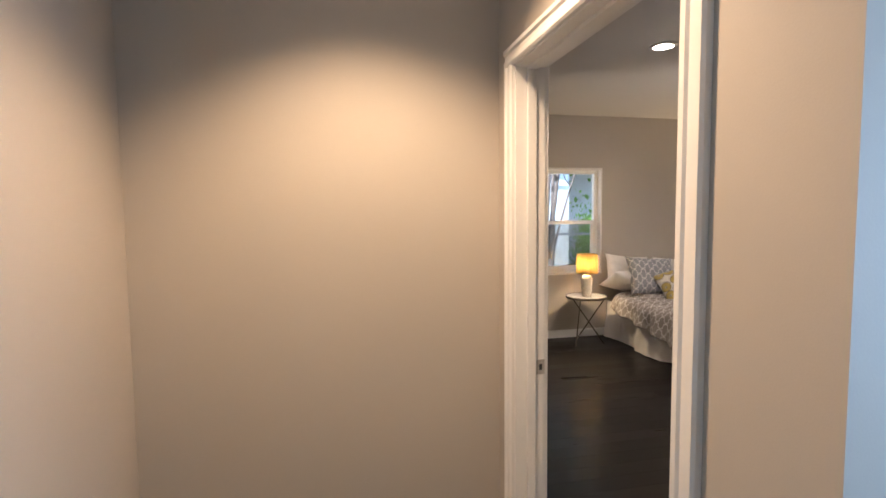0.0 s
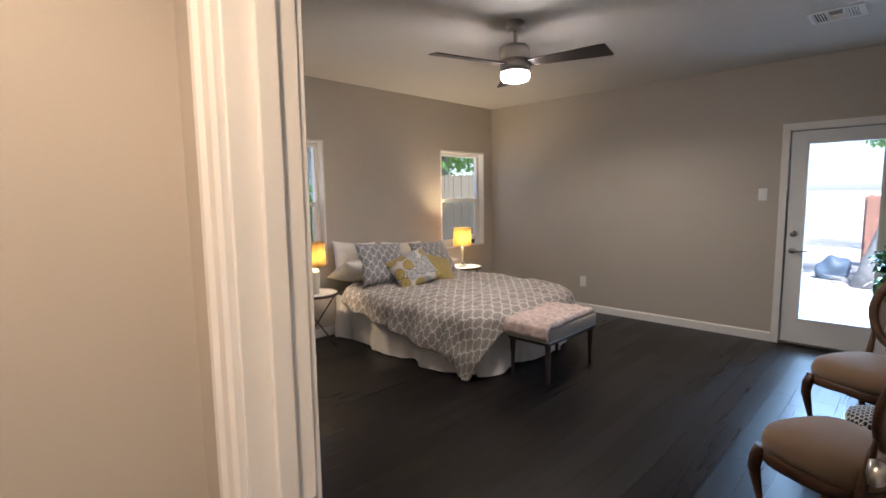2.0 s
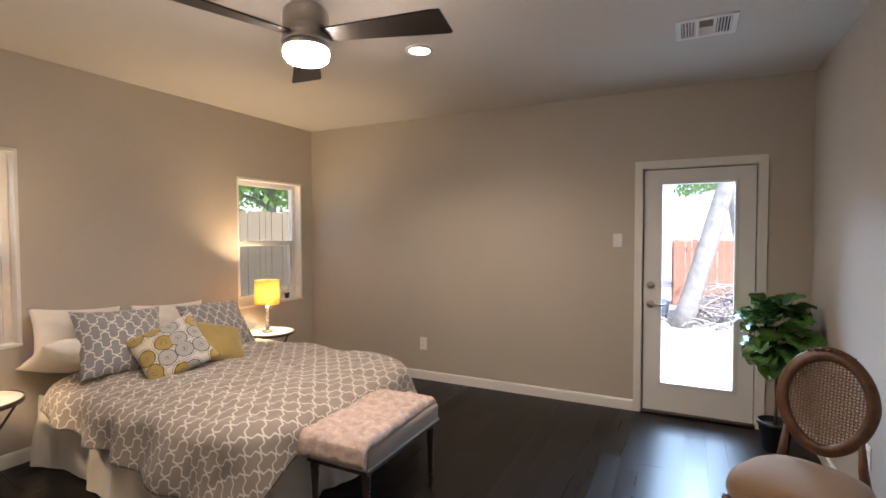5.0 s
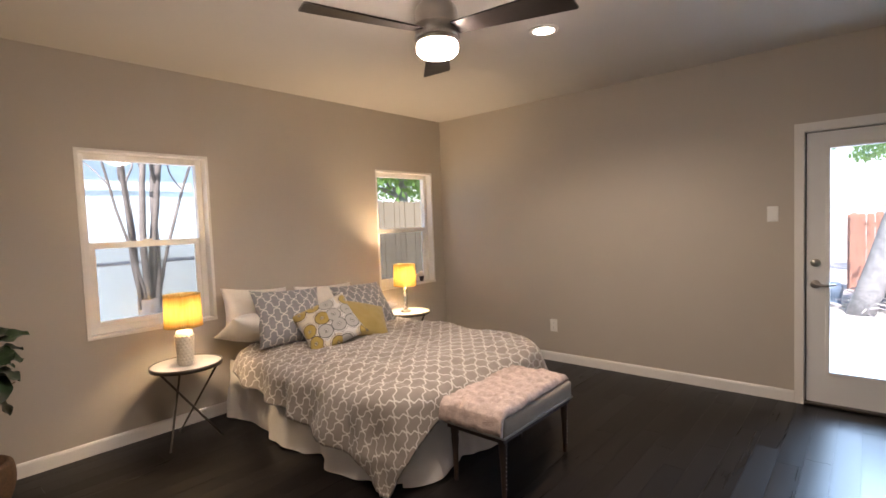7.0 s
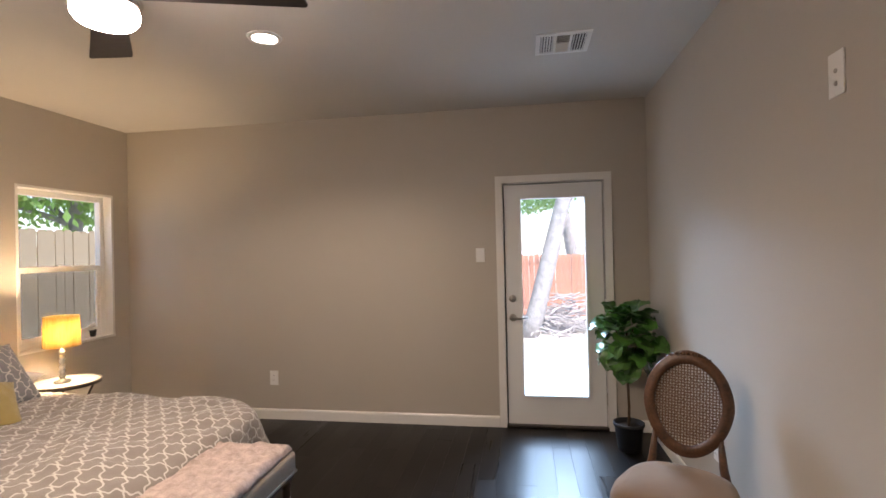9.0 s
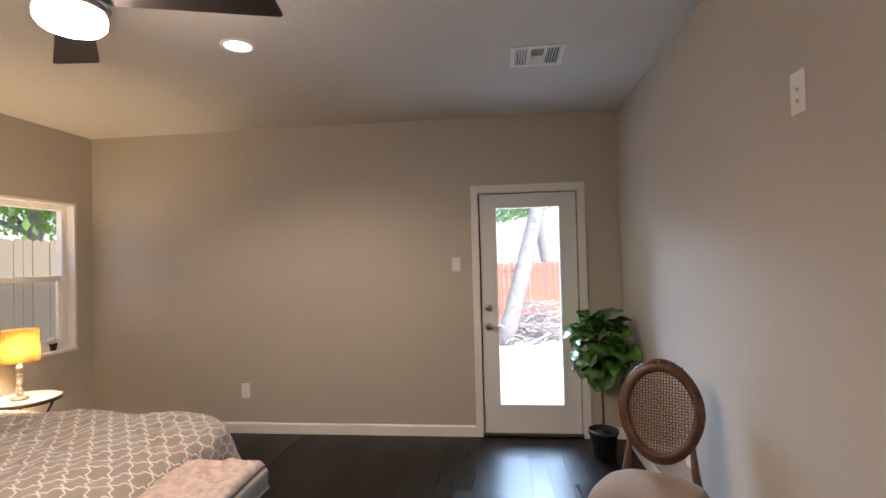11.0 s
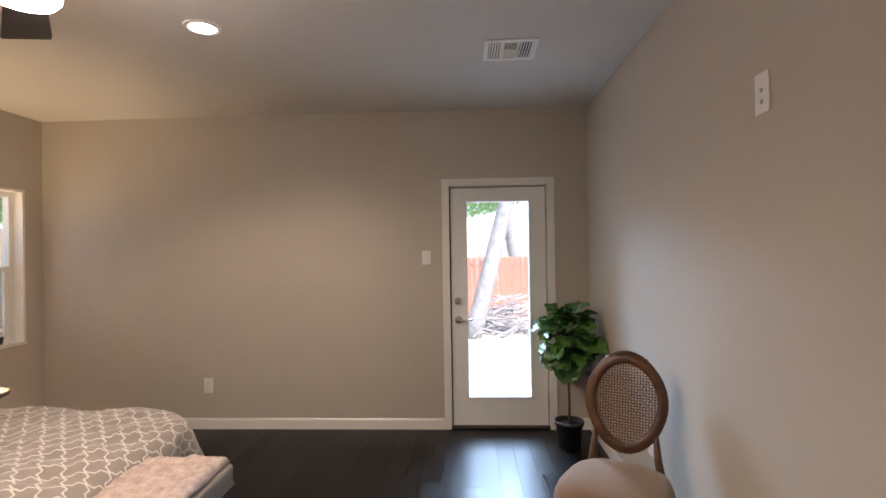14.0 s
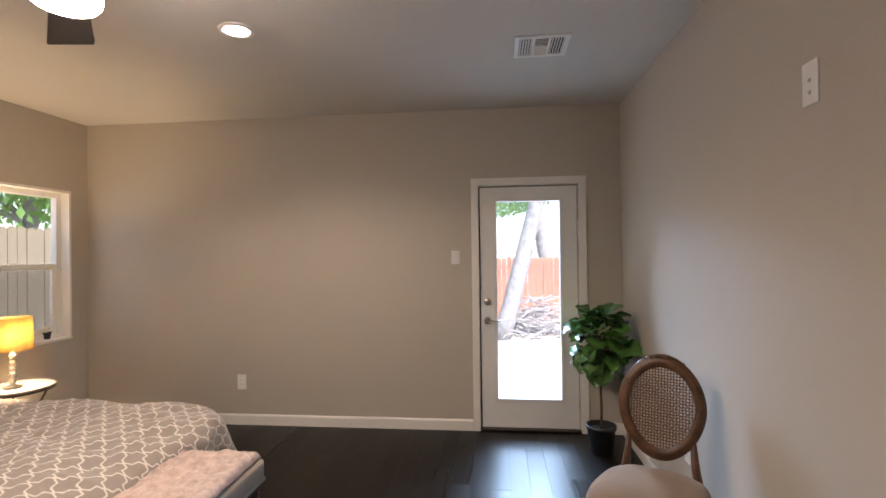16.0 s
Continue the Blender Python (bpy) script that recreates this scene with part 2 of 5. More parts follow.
def baseboard(length, m):
    ob = structure("baseboard", extrude(BASE, length), M_TRIM, "white painted baseboard along the wall", "baseboard")
    ob.matrix_world = m
    return ob


baseboard(DX[0] - 0.065 - XW, pose(XW, YF, 0))
baseboard(0.275, pose(-0.275, YF, 0))
baseboard(YF - YN - 0.014, pose(XW, YN, 0, 0, 0, 90))
baseboard(YF - YN - 0.014, pose(0, YF - 0.014, 0, 0, 0, -90))
baseboard(EX[0] - 0.075 - XW - 0.014, pose(EX[0] - 0.075, YN, 0, 0, 0, 180))
baseboard(YN - 0.12 - HY, pose(HX, HY, 0, 0, 0, 90))
baseboard(3.2 - HX - 0.014, pose(3.2, HY, 0, 0, 0, 180))

# entry doorway: jambs with stops, casings in the hall and in the room
CASING = [(0, 0), (0.012, 0), (0.018, 0.008), (0.018, 0.022), (0.013, 0.028), (0.013, 0.045), (0.020, 0.052), (0.020, 0.066), (0.014, 0.072), (0, 0.072)]


def casing_set(parent, x0, x1, top, m, profile=CASING):
    """Three mitred-looking lengths round an opening; local -y is towards the viewer."""
    w = profile[-1][1]
    for name, length, place in (("casing_side", top, m @ pose(x0, 0, 0, 0, -90, 0)),
                                ("casing_side", top, m @ pose(x1, 0, top, 0, 90, 0)),
                                ("casing_head", x1 - x0 + 2 * w, m @ pose(x0 - w, 0, top))):
        ob = part(name, extrude(profile, length), M_TRIM, parent)
        ob.matrix_local = place
    return parent


frame_in = thing("door_frame_1", "white painted doorway casing with moulded profile", "door frame", kind="structure")
for nm, b in (("jamb", (EX[0] - 0.02, EX[0], YN - 0.12, YN, 0, EZ)), ("jamb", (EX[1], EX[1] + 0.02, YN - 0.12, YN, 0, EZ)),
              ("head_jamb", (EX[0] - 0.02, EX[1] + 0.02, YN - 0.12, YN, EZ, EZ + 0.02)),
              ("stop", (EX[0], EX[0] + 0.012, YN - 0.075, YN - 0.040, 0, EZ)), ("stop", (EX[1] - 0.012, EX[1], YN - 0.075, YN - 0.040, 0, EZ)),
              ("head_stop", (EX[0] + 0.012, EX[1] - 0.012, YN - 0.075, YN - 0.040, EZ - 0.012, EZ))):
    part(nm, box(bmesh.new(), *b, 0.002), M_TRIM, frame_in)
casing_set(frame_in, EX[0] - 0.006, EX[1] + 0.006, EZ + 0.006, pose(0, YN - 0.12, 0))
casing_set(frame_in, -EX[1] - 0.006, -EX[0] + 0.006, EZ + 0.006, pose(0, YN, 0, 0, 0, 180))
strike = part("strike_plate", box(bmesh.new(), 0, 0.002, -0.016, 0.016, -0.029, 0.029, 0.0008), M_NICKEL, frame_in, "brushed nickel strike plate")
strike.matrix_local = pose(EX[0], YN - 0.018, 0.93)
part("latch_hole_shade", box(bmesh.new(), 0.0015, 0.0024, -0.006, 0.006, -0.012, 0.012), M_HOLE_SHADE, strike)

# open entry door
leaf_w = EX[1] - EX[0] - 0.006
door_1 = thing("door_1", "white painted panel door standing open against the wall", "door", pose(EX[1] - 0.003, YN + 0.003, 0, 0, 0, 97), kind="structure")
part("leaf", box(bmesh.new(), 0, leaf_w, 0, 0.035, 0.012, EZ - 0.004, 0.002), M_DOOR, door_1)
for z0, z1 in ((0.22, 0.95), (1.10, 1.93)):
    pn = bmesh.new()
    box(pn, 0.12, leaf_w - 0.12, 0.030, 0.040, z0, z1, 0.006)
    part("panel", pn, M_DOOR, door_1)
kn = part("door_handle", spun([(0, 0), (0.032, 0), (0.032, 0.006), (0.012, 0.010), (0.010, 0.030), (0.022, 0.038), (0.027, 0.050), (0.024, 0.062), (0, 0.066)], 24), M_NICKEL, door_1, "brushed nickel round knob")
kn.matrix_local = pose(leaf_w - 0.06, 0.035, 0.93, -90)
for z in (0.25, 1.02, 1.80):
    part("hinge", join(bmesh.new(), tube([(-0.004, -0.004, z - 0.045), (-0.004, -0.004, z + 0.045)], 0.006)), M_NICKEL, door_1)

# outside door
SQ = [(0, 0), (0.014, 0), (0.014, 0.058), (0, 0.058)]
frame_out = thing("door_frame_2", "white painted flat casing round the outside door", "door frame", kind="structure")
for nm, b in (("jamb", (DX[0] - 0.02, DX[0], YF, YF + 0.15, 0, DZ)), ("jamb", (DX[1], DX[1] + 0.02, YF, YF + 0.15, 0, DZ)),
              ("head_jamb", (DX[0] - 0.02, DX[1] + 0.02, YF, YF + 0.15, DZ, DZ + 0.02))):
    part(nm, box(bmesh.new(), *b), M_TRIM, frame_out)
for nm, b in (("stop", (DX[0], DX[0] + 0.014, YF + 0.067, YF + 0.095, 0.022, DZ)), ("stop", (DX[1] - 0.014, DX[1], YF + 0.067, YF + 0.095, 0.022, DZ)),
              ("head_stop", (DX[0] + 0.014, DX[1] - 0.014, YF + 0.067, YF + 0.095, DZ - 0.014, DZ))):
    part(nm, box(bmesh.new(), *b), M_BLACK, frame_out, "dark weather strip")
part("threshold", box(bmesh.new(), DX[0] - 0.02, DX[1] + 0.02, YF - 0.012, YF + 0.17, 0.004, 0.022, 0.004), M_BRONZE, frame_out, "dark metal threshold")
casing_set(frame_out, DX[0] - 0.004, DX[1] + 0.004, DZ + 0.006, pose(0, YF, 0), SQ)

door_2 = thing("door_2", "white outside door with one tall clear glass pane", "door", pose(DX[0] + 0.009, YF + 0.02, 0), kind="structure")
GW = (0.125, 0.671, 0.252, 1.923)
dw = DX[1] - DX[0] - 0.018
bm = bmesh.new()
for b in ((0, GW[0], 0.026, DZ - 0.010), (GW[1], dw, 0.026, DZ - 0.010), (GW[0], GW[1], 0.026, GW[2]), (GW[0], GW[1], GW[3], DZ - 0.010)):
    box(bm, b[0], b[1], 0, 0.044, b[2], b[3])
part("leaf", bm, M_DOOR, door_2)
for b in ((GW[0] - 0.012, GW[0] + 0.014, GW[2] - 0.012, GW[3] + 0.012), (GW[1] - 0.014, GW[1] + 0.012, GW[2] - 0.012, GW[3] + 0.012),
          (GW[0] + 0.014, GW[1] - 0.014, GW[2] - 0.012, GW[2] + 0.014), (GW[0] + 0.014, GW[1] - 0.014, GW[3] - 0.014, GW[3] + 0.012)):
    part("glazing_bead", box(bmesh.new(), b[0], b[1], -0.008, 0.052, b[2], b[3], 0.003), M_DOOR, door_2)
pane = part("pane", box(bmesh.new(), GW[0] + 0.01, GW[1] - 0.01, 0.019, 0.024, GW[2] + 0.01, GW[3] - 0.01), M_HAZED, door_2, "clear glass with glare haze painted in")
pane.visible_shadow = False
bolt = part("deadbolt", spun([(0, 0), (0.030, 0), (0.030, 0.010), (0.026, 0.016), (0.014, 0.018), (0.010, 0.022), (0, 0.022)], 24), M_NICKEL, door_2, "brushed nickel deadbolt")
bolt.matrix_local = pose(0.055, 0, 1.075, 90)
turn = part("thumb_turn", box(bmesh.new(), -0.004, 0.004, -0.016, 0.016, 0.02, 0.034, 0.003), M_NICKEL, bolt)
lev = part("door_handle", spun([(0, 0), (0.031, 0), (0.031, 0.007), (0.026, 0.012), (0.011, 0.014), (0.010, 0.045), (0, 0.046)], 24), M_NICKEL, door_2, "brushed nickel lever handle")
lev.matrix_local = pose(0.055, 0, 0.915, 90)
part("lever", tube([(0, 0, 0.040), (0.02, 0, 0.048), (0.06, -0.003, 0.048), (0.11, 0.002, 0.045), (0.125, 0.006, 0.042)], [0.010, 0.010, 0.009, 0.008, 0.006]), M_NICKEL, lev)
for z in (0.25, 1.02, 1.80):
    part("hinge", tube([(dw + 0.004, -0.006, z - 0.05), (dw + 0.004, -0.006, z + 0.05)], 0.006), M_NICKEL, door_2)


# ---- windows: white drywall returns, vinyl single-hung sashes ----
def window(name, y0, y1, label):
    w, h = y1 - y0, WZ[1] - WZ[0]
    ob = thing(name, label, "window", pose(XW, y0, WZ[0]), kind="structure")
    t = 0.022
    for nm, b in (("return", (-0.15, 0.004, 0, t, t, h - t)), ("return", (-0.15, 0.004, w - t, w, t, h - t)),
                  ("head_return", (-0.15, 0.004, 0, w, h - t, h)), ("window_sill", (-0.15, 0.012, 0, w, 0, t))):
        part(nm, box(bmesh.new(), *b, 0.002), M_TRIM, ob)
    o = 0.045
    fx = (-0.13, -0.075)
    for nm, b in (("window_frame", (t, t + o, t, h - t)), ("window_frame", (w - t - o, w - t, t, h - t))):
        part(nm, box(bmesh.new(), fx[0], fx[1], b[0], b[1], b[2], b[3], 0.003), M_VINYL, ob)
    for nm, b in (("window_frame", (t + o, w - t - o, h - t - o, h - t)), ("window_frame", (t + o, w - t - o, t, t + o))):
        part(nm, box(bmesh.new(), fx[0], fx[1], b[0], b[1], b[2], b[3], 0.003), M_VINYL, ob)
    a, b2, mid = t + o, w - t - o, h * 0.49
    # upper glass, meeting rail, lower sash
    up = part("pane", box(bmesh.new(), -0.118, -0.113, a, b2, mid, h - t - o), M_GLASS, ob, "clear glass")
    low = part("pane", box(bmesh.new(), -0.098, -0.093, a + 0.03, b2 - 0.03, t + o + 0.03, mid), M_GLASS, ob, "clear glass")
    up.visible_shadow = low.visible_shadow = False
    sash = part("sash", box(bmesh.new(), -0.108, -0.080, a, b2, mid - 0.022, mid + 0.022, 0.003), M_VINYL, ob)
    for b in ((a, a + 0.034, t + o, mid - 0.022), (b2 - 0.034, b2, t + o, mid - 0.022), (a + 0.034, b2 - 0.034, t + o, t + o + 0.036)):
        part("sash_rail", box(bmesh.new(), -0.106, -0.082, *b, 0.003), M_VINYL, sash)
    screen = part("insect_screen", box(bmesh.new(), -0.1275, -0.1265, a - 0.02, b2 + 0.02, t + 0.02, mid), M_SCREEN, ob, "fine grey insect screen")
    screen.visible_shadow = False
    part("sash_lock", box(bmesh.new(), -0.095, -0.078, w / 2 - 0.03, w / 2 + 0.03, mid + 0.022, mid + 0.034, 0.003), M_VINYL, sash)
    return ob


window("window_1", *W1, "white vinyl single-hung window beside the bed")
window("window_2", *W2, "white vinyl single-hung window near the room corner")

# ---- fabrics ----
def fabric(name, color, second=None, weave=700.0, rough=0.9, vary=0.06, sheen=0.3):
    m = material(name, color, rough, vary, 9, 0.35, weave, second=second, spec=0.15)
    m.node_tree.nodes["Principled BSDF"].inputs["Sheen Weight"].default_value = sheen
    return m


def math_node(nt, op, a, b=None):
    n = nt.nodes.new("ShaderNodeMath")
    n.operation = op
    for k, v in enumerate((a, b)):
        if v is None:
            continue
        if isinstance(v, (int, float)):
            n.inputs[k].default_value = v
        else:
            nt.links.new(v, n.inputs[k])
    return n.outputs[0]


def trellis(name, ground, line, pitch=0.122, width=0.17, swing=0.48):
    """Woven fabric with a lantern trellis: S-curved lines on a diagonal lattice, laid out in the cloth's own coordinates."""
    m = fabric(name, ground)
    nt = m.node_tree
    b = nt.nodes["Principled BSDF"]
    uv = nt.nodes.new("ShaderNodeUVMap")
    sep = nt.nodes.new("ShaderNodeSeparateXYZ")
    nt.links.new(uv.outputs[0], sep.inputs[0])
    k = math.tau / pitch
    xx = math_node(nt, "MULTIPLY", sep.outputs[0], k)
    yy = math_node(nt, "MULTIPLY", sep.outputs[1], k * 0.86)
    p, q = math_node(nt, "ADD", xx, yy), math_node(nt, "SUBTRACT", xx, yy)
    lines = []
    for a, o in ((p, q), (q, p)):
        wave = math_node(nt, "ADD", math_node(nt, "MULTIPLY", math_node(nt, "SINE", o), swing), math_node(nt, "MULTIPLY", math_node(nt, "SINE", math_node(nt, "MULTIPLY", o, 2.0)), 0.28))
        half = math_node(nt, "MULTIPLY", math_node(nt, "ADD", a, wave), 0.5)
        lines.append(math_node(nt, "ABSOLUTE", math_node(nt, "COSINE", half)))
    near = math_node(nt, "MINIMUM", lines[0], lines[1])
    st = nt.nodes.new("ShaderNodeMapRange")
    st.interpolation_type = "SMOOTHSTEP"
    st.inputs[1].default_value, st.inputs[2].default_value = width * 0.75, width * 1.25
    st.inputs[3].default_value, st.inputs[4].default_value = 1, 0
    nt.links.new(near, st.inputs[0])
    mix = nt.nodes.new("ShaderNodeMix")
    mix.data_type = "RGBA"
    nt.links.new(st.outputs[0], mix.inputs[0])
    nt.links.new(b.inputs["Base Color"].links[0].from_socket, mix.inputs[6])
    mix.inputs[7].default_value = (*line, 1)
    nt.links.new(mix.outputs[2], b.inputs["Base Color"])
    return m


def floral(name):
    """White cotton with mustard and grey round flowers."""
    m = fabric(name, (0.66, 0.62, 0.54))
    nt = m.node_tree
    b = nt.nodes["Principled BSDF"]
    uv = nt.nodes.new("ShaderNodeUVMap")
    vo = nt.nodes.new("ShaderNodeTexVoronoi")
    vo.voronoi_dimensions = "2D"
    vo.inputs["Scale"].default_value = 8.4
    vo.inputs["Randomness"].default_value = 0.6
    nt.links.new(uv.outputs[0], vo.inputs["Vector"])
    wob = nt.nodes.new("ShaderNodeTexNoise")
    wob.inputs["Scale"].default_value = 60
    nt.links.new(uv.outputs[0], wob.inputs["Vector"])
    d = math_node(nt, "ADD", vo.outputs["Distance"], math_node(nt, "MULTIPLY", math_node(nt, "SUBTRACT", wob.outputs["Fac"], 0.5), 0.10))
    ring = nt.nodes.new("ShaderNodeValToRGB")
    ring.color_ramp.interpolation = "CONSTANT"
    els = ring.color_ramp.elements
    els[0].position, els[0].color = 0.0, (0.10, 0.08, 0.05, 1)
    els[1].position, els[1].color = 0.06, (0.50, 0.45, 0.30, 1)
    for pos, c in ((0.11, (0.20, 0.14, 0.05, 1)), (0.15, (0.40, 0.30, 0.085, 1)), (0.44, (0.09, 0.065, 0.045, 1)), (0.49, (0.60, 0.55, 0.46, 1)), (0.56, (0.16, 0.13, 0.10, 1)), (0.585, (0.60, 0.55, 0.46, 1))):
        e = els.new(pos)
        e.color = c
    nt.links.new(d, ring.inputs["Fac"])
    hsv = nt.nodes.new("ShaderNodeHueSaturation")
    sepc = nt.nodes.new("ShaderNodeSeparateColor")
    nt.links.new(vo.outputs["Color"], sepc.inputs[0])
    nt.links.new(math_node(nt, "GREATER_THAN", sepc.outputs[0], 0.34), hsv.inputs["Saturation"])
    nt.links.new(ring.outputs["Color"], hsv.inputs["Color"])
    nt.links.new(hsv.outputs[0], b.inputs["Base Color"])
    return m


M_TRELLIS = trellis("taupe_trellis_cotton", (0.30, 0.262, 0.23), (0.66, 0.63, 0.58), 0.106)
M_SHAM = trellis("grey_trellis_cotton", (0.245, 0.245, 0.262), (0.62, 0.60, 0.57), 0.100)
M_FLOWER = floral("mustard_flower_cotton")
M_MUSTARD = fabric("mustard_linen", (0.36, 0.275, 0.10))
M_WHITE = fabric("white_cotton", (0.78, 0.75, 0.70))
M_SKIRT = fabric("off_white_bed_skirt", (0.76, 0.73, 0.69))
M_LINEN = fabric("oatmeal_linen", (0.235, 0.15, 0.088))
M_GREYLINEN = fabric("grey_linen", (0.31, 0.25, 0.19))
M_FUR = material("cream_plush", (0.56, 0.455, 0.40), 0.95, 0.2, 22, 1.0, 160, second=(0.46, 0.36, 0.31), spec=0.1)
M_WOOD = material("weathered_walnut", (0.115, 0.052, 0.024), 0.42, 0.3, 14, 0.25, 90, second=(0.055, 0.027, 0.014))
M_DARKWOOD = material("dark_walnut_leg", (0.05, 0.03, 0.02), 0.42, 0.25, 20, 0.15, 90)
M_CANE = material("woven_cane", (0.15, 0.085, 0.048), 0.55, 0.2, 40, 0.2, 200)

# ---- bed ----
BX0, BX1, BY0, BY1, BZ = -4.68, -2.72, 2.28, 3.80, 0.545


def fabric_noise(x, y, s):
    return noise.noise(Vector((x * s, y * s, 3.7)))


def comforter():
    """A quilt laid over the mattress: flat on top, rounded over the edges, hanging in folds at the foot and both sides."""
    bm = bmesh.new()
    uvl = bm.loops.layers.uv.new("UVMap")
    nu, nv = 130, 150
    rows = []
    for i in range(nu + 1):
        row = []
        for j in range(nv + 1):
            u, v = i / nu, j / nv
            a = -4.45 + u * (BX1 + 0.235 + 4.45)                      # cloth, along the bed
            near = 0.20 + 0.27 * min(1, max(0, (a + 4.45) / 1.8))    # hem drops towards the foot
            b = BY0 - near + v * (BY1 + 0.30 - BY0 + near)
            rc = 0.30                                                # soft corners at the foot
            mx, my = min(a, BX1 - rc), min(max(b, BY0 + rc), BY1 - rc)
            away = math.hypot(a - mx, b - my)
            d = away - rc
            dirx, diry = ((a - mx) / away, (b - my) / away) if away > 1e-6 else (0.0, 0.0)
            puff = 0.026 * fabric_noise(a, b, 3.0) + 0.017 * fabric_noise(a, b, 9.0) + 0.007 * fabric_noise(a, b, 24.0)
            puff -= 0.026 * max(0, 0.35 - abs(fabric_noise(a * 0.55 + 0.2 * b, b, 7.5))) + 0.016 * max(0, 0.30 - abs(fabric_noise(a + 4.1, b * 0.6 - 0.3 * a, 13.0)))
            cx, cy = mx + dirx * rc, my + diry * rc
            if d < 1e-6:
                crown = 0.035 - 0.055 * max(0.0, 1 + d / 0.30) ** 2
                co = Vector((a, b, BZ + 0.025 + crown + puff))
            else:
                r = 0.09
                if d < r * 1.57:
                    th = d / r
                    out, down = r * math.sin(th), r * (1 - math.cos(th))
                else:
                    out, down = r, r + (d - r * 1.57)
                along = cx + cy + 0.22 * math.atan2(abs(diry), abs(dirx) + 1e-6)
                fold = math.sin(along * 19 + 2.5 * fabric_noise(a, b, 1.7)) * 0.030 * min(1, down / 0.25)
                out += fold + 0.085 * min(1, down / 0.35) + 0.018 * fabric_noise(a, b, 7)
                co = Vector((cx + dirx * out, cy + diry * out, max(0.03, BZ + 0.005 - down + 0.5 * puff)))
            vert = bm.verts.new(co)
            row.append((vert, (a, b)))
        rows.append(row)
    for i in range(nu):
        for j in range(nv):
            q = [rows[i][j], rows[i + 1][j], rows[i + 1][j + 1], rows[i][j + 1]]
            f = bm.faces.new([v for v, _ in q])
            f.smooth = True
            for loop, (_, c) in zip(f.loops, q):
                loop[uvl].uv = c
    return bm


def bed_edge(side, t, rc=0.22):
    """A point of the bed's outline with the outward direction, t from 0 to 1 along one side; the foot corners are soft."""
    quarter = rc * math.pi / 4
    if side == "foot":
        run = BY1 - BY0 - 2 * rc
        at = t * (run + 2 * quarter) - quarter
        if 0 <= at <= run:
            return BX1, BY0 + rc + at, 1.0, 0.0
        ang = at / rc if at < 0 else (at - run) / rc
        cy = BY0 + rc if at < 0 else BY1 - rc
        return BX1 - rc + rc * math.cos(ang), cy + rc * math.sin(ang), math.cos(ang), math.sin(ang)
    sg = -1 if side == "near" else 1
    run = BX1 - rc - BX0
    at = t * (run + quarter)
    ey = BY0 if side == "near" else BY1
    if at <= run:
        return BX0 + at, ey, 0.0, sg
    ang = (at - run) / rc
    return BX1 - rc + rc * math.sin(ang), ey - sg * rc + sg * rc * math.cos(ang), math.sin(ang), sg * math.cos(ang)


def skirt(side):
    """A loose bed skirt panel from under the mattress to the floor: 'near', 'far' or 'foot'."""
    bm = bmesh.new()
    n, rows = 190, []
    seed = {"near": 5.0, "far": 9.0, "foot": 13.0}[side]
    for i in range(n + 1):
        t = i / n
        x, y, nx, ny = bed_edge(side, t)
        col = []
        for k in range(11):
            h = k / 10
            ph = t * (17 if side != "foot" else 12) + 2.8 * fabric_noise(t * 3, seed, 1.6) + 0.5 * h
            fold = (0.5 + 0.5 * math.sin(ph + 1.1 * math.sin(ph * 0.43))) ** 1.5
            ends = min(1.0, 8 * t, 8 * (1 - t)) if side == "foot" else min(1.0, 8 * (1 - t))
            out = 0.010 + (0.030 + 0.085 * fold * (0.35 + 0.65 * ends) + 0.010 * math.sin(ph * 3.1)) * (1 - h) ** 0.75 + 0.014 * fabric_noise(t * 11, h * 2.4, 1)
            z = 0.004 + (BZ - 0.11) * h + (1 - h) * (0.012 + 0.022 * fabric_noise(t * 7, seed, 1.0))
            col.append(bm.verts.new((x + nx * out, y + ny * out, max(z, 0.003))))
        rows.append(col)
    for a, b in zip(rows, rows[1:]):
        for k in range(10):
            bm.faces.new([a[k], b[k], b[k + 1], a[k + 1]]).smooth = True
    return bm


bed = thing("bed", "made queen bed with taupe trellis comforter and white skirt", "bed")
bm = box(bmesh.new(), BX0, BX1 - 0.01, BY0 + 0.01, BY1 - 0.01, 0.02, 0.30)
bmesh.ops.bevel(bm, geom=[e for e in bm.edges if abs(e.verts[0].co.z - e.verts[1].co.z) > 0.1], offset=0.22, segments=8, affect="EDGES", profile=0.5)
part("base", bm, M_SKIRT, bed)
bm = box(bmesh.new(), BX0, BX1 - 0.02, BY0 + 0.02, BY1 - 0.02, 0.30, BZ - 0.03)
bmesh.ops.bevel(bm, geom=[e for e in bm.edges if abs(e.verts[0].co.z - e.verts[1].co.z) > 0.1], offset=0.27, segments=8, affect="EDGES", profile=0.5)
bmesh.ops.bevel(bm, geom=[e for e in bm.edges if abs(e.verts[0].co.z - e.verts[1].co.z) < 0.01], offset=0.05, segments=3, affect="EDGES", profile=0.5)
part("mattress", bm, M_WHITE, bed)
cf = part("comforter", comforter(), M_TRELLIS, bed, "taupe comforter with white trellis lines")
sol = cf.modifiers.new("thickness", "SOLIDIFY")
sol.thickness, sol.offset = 0.022, -1
for side in ("near", "far", "foot"):
    part("bed_skirt", skirt(side), M_SKIRT, bed, "gathered off-white skirt")


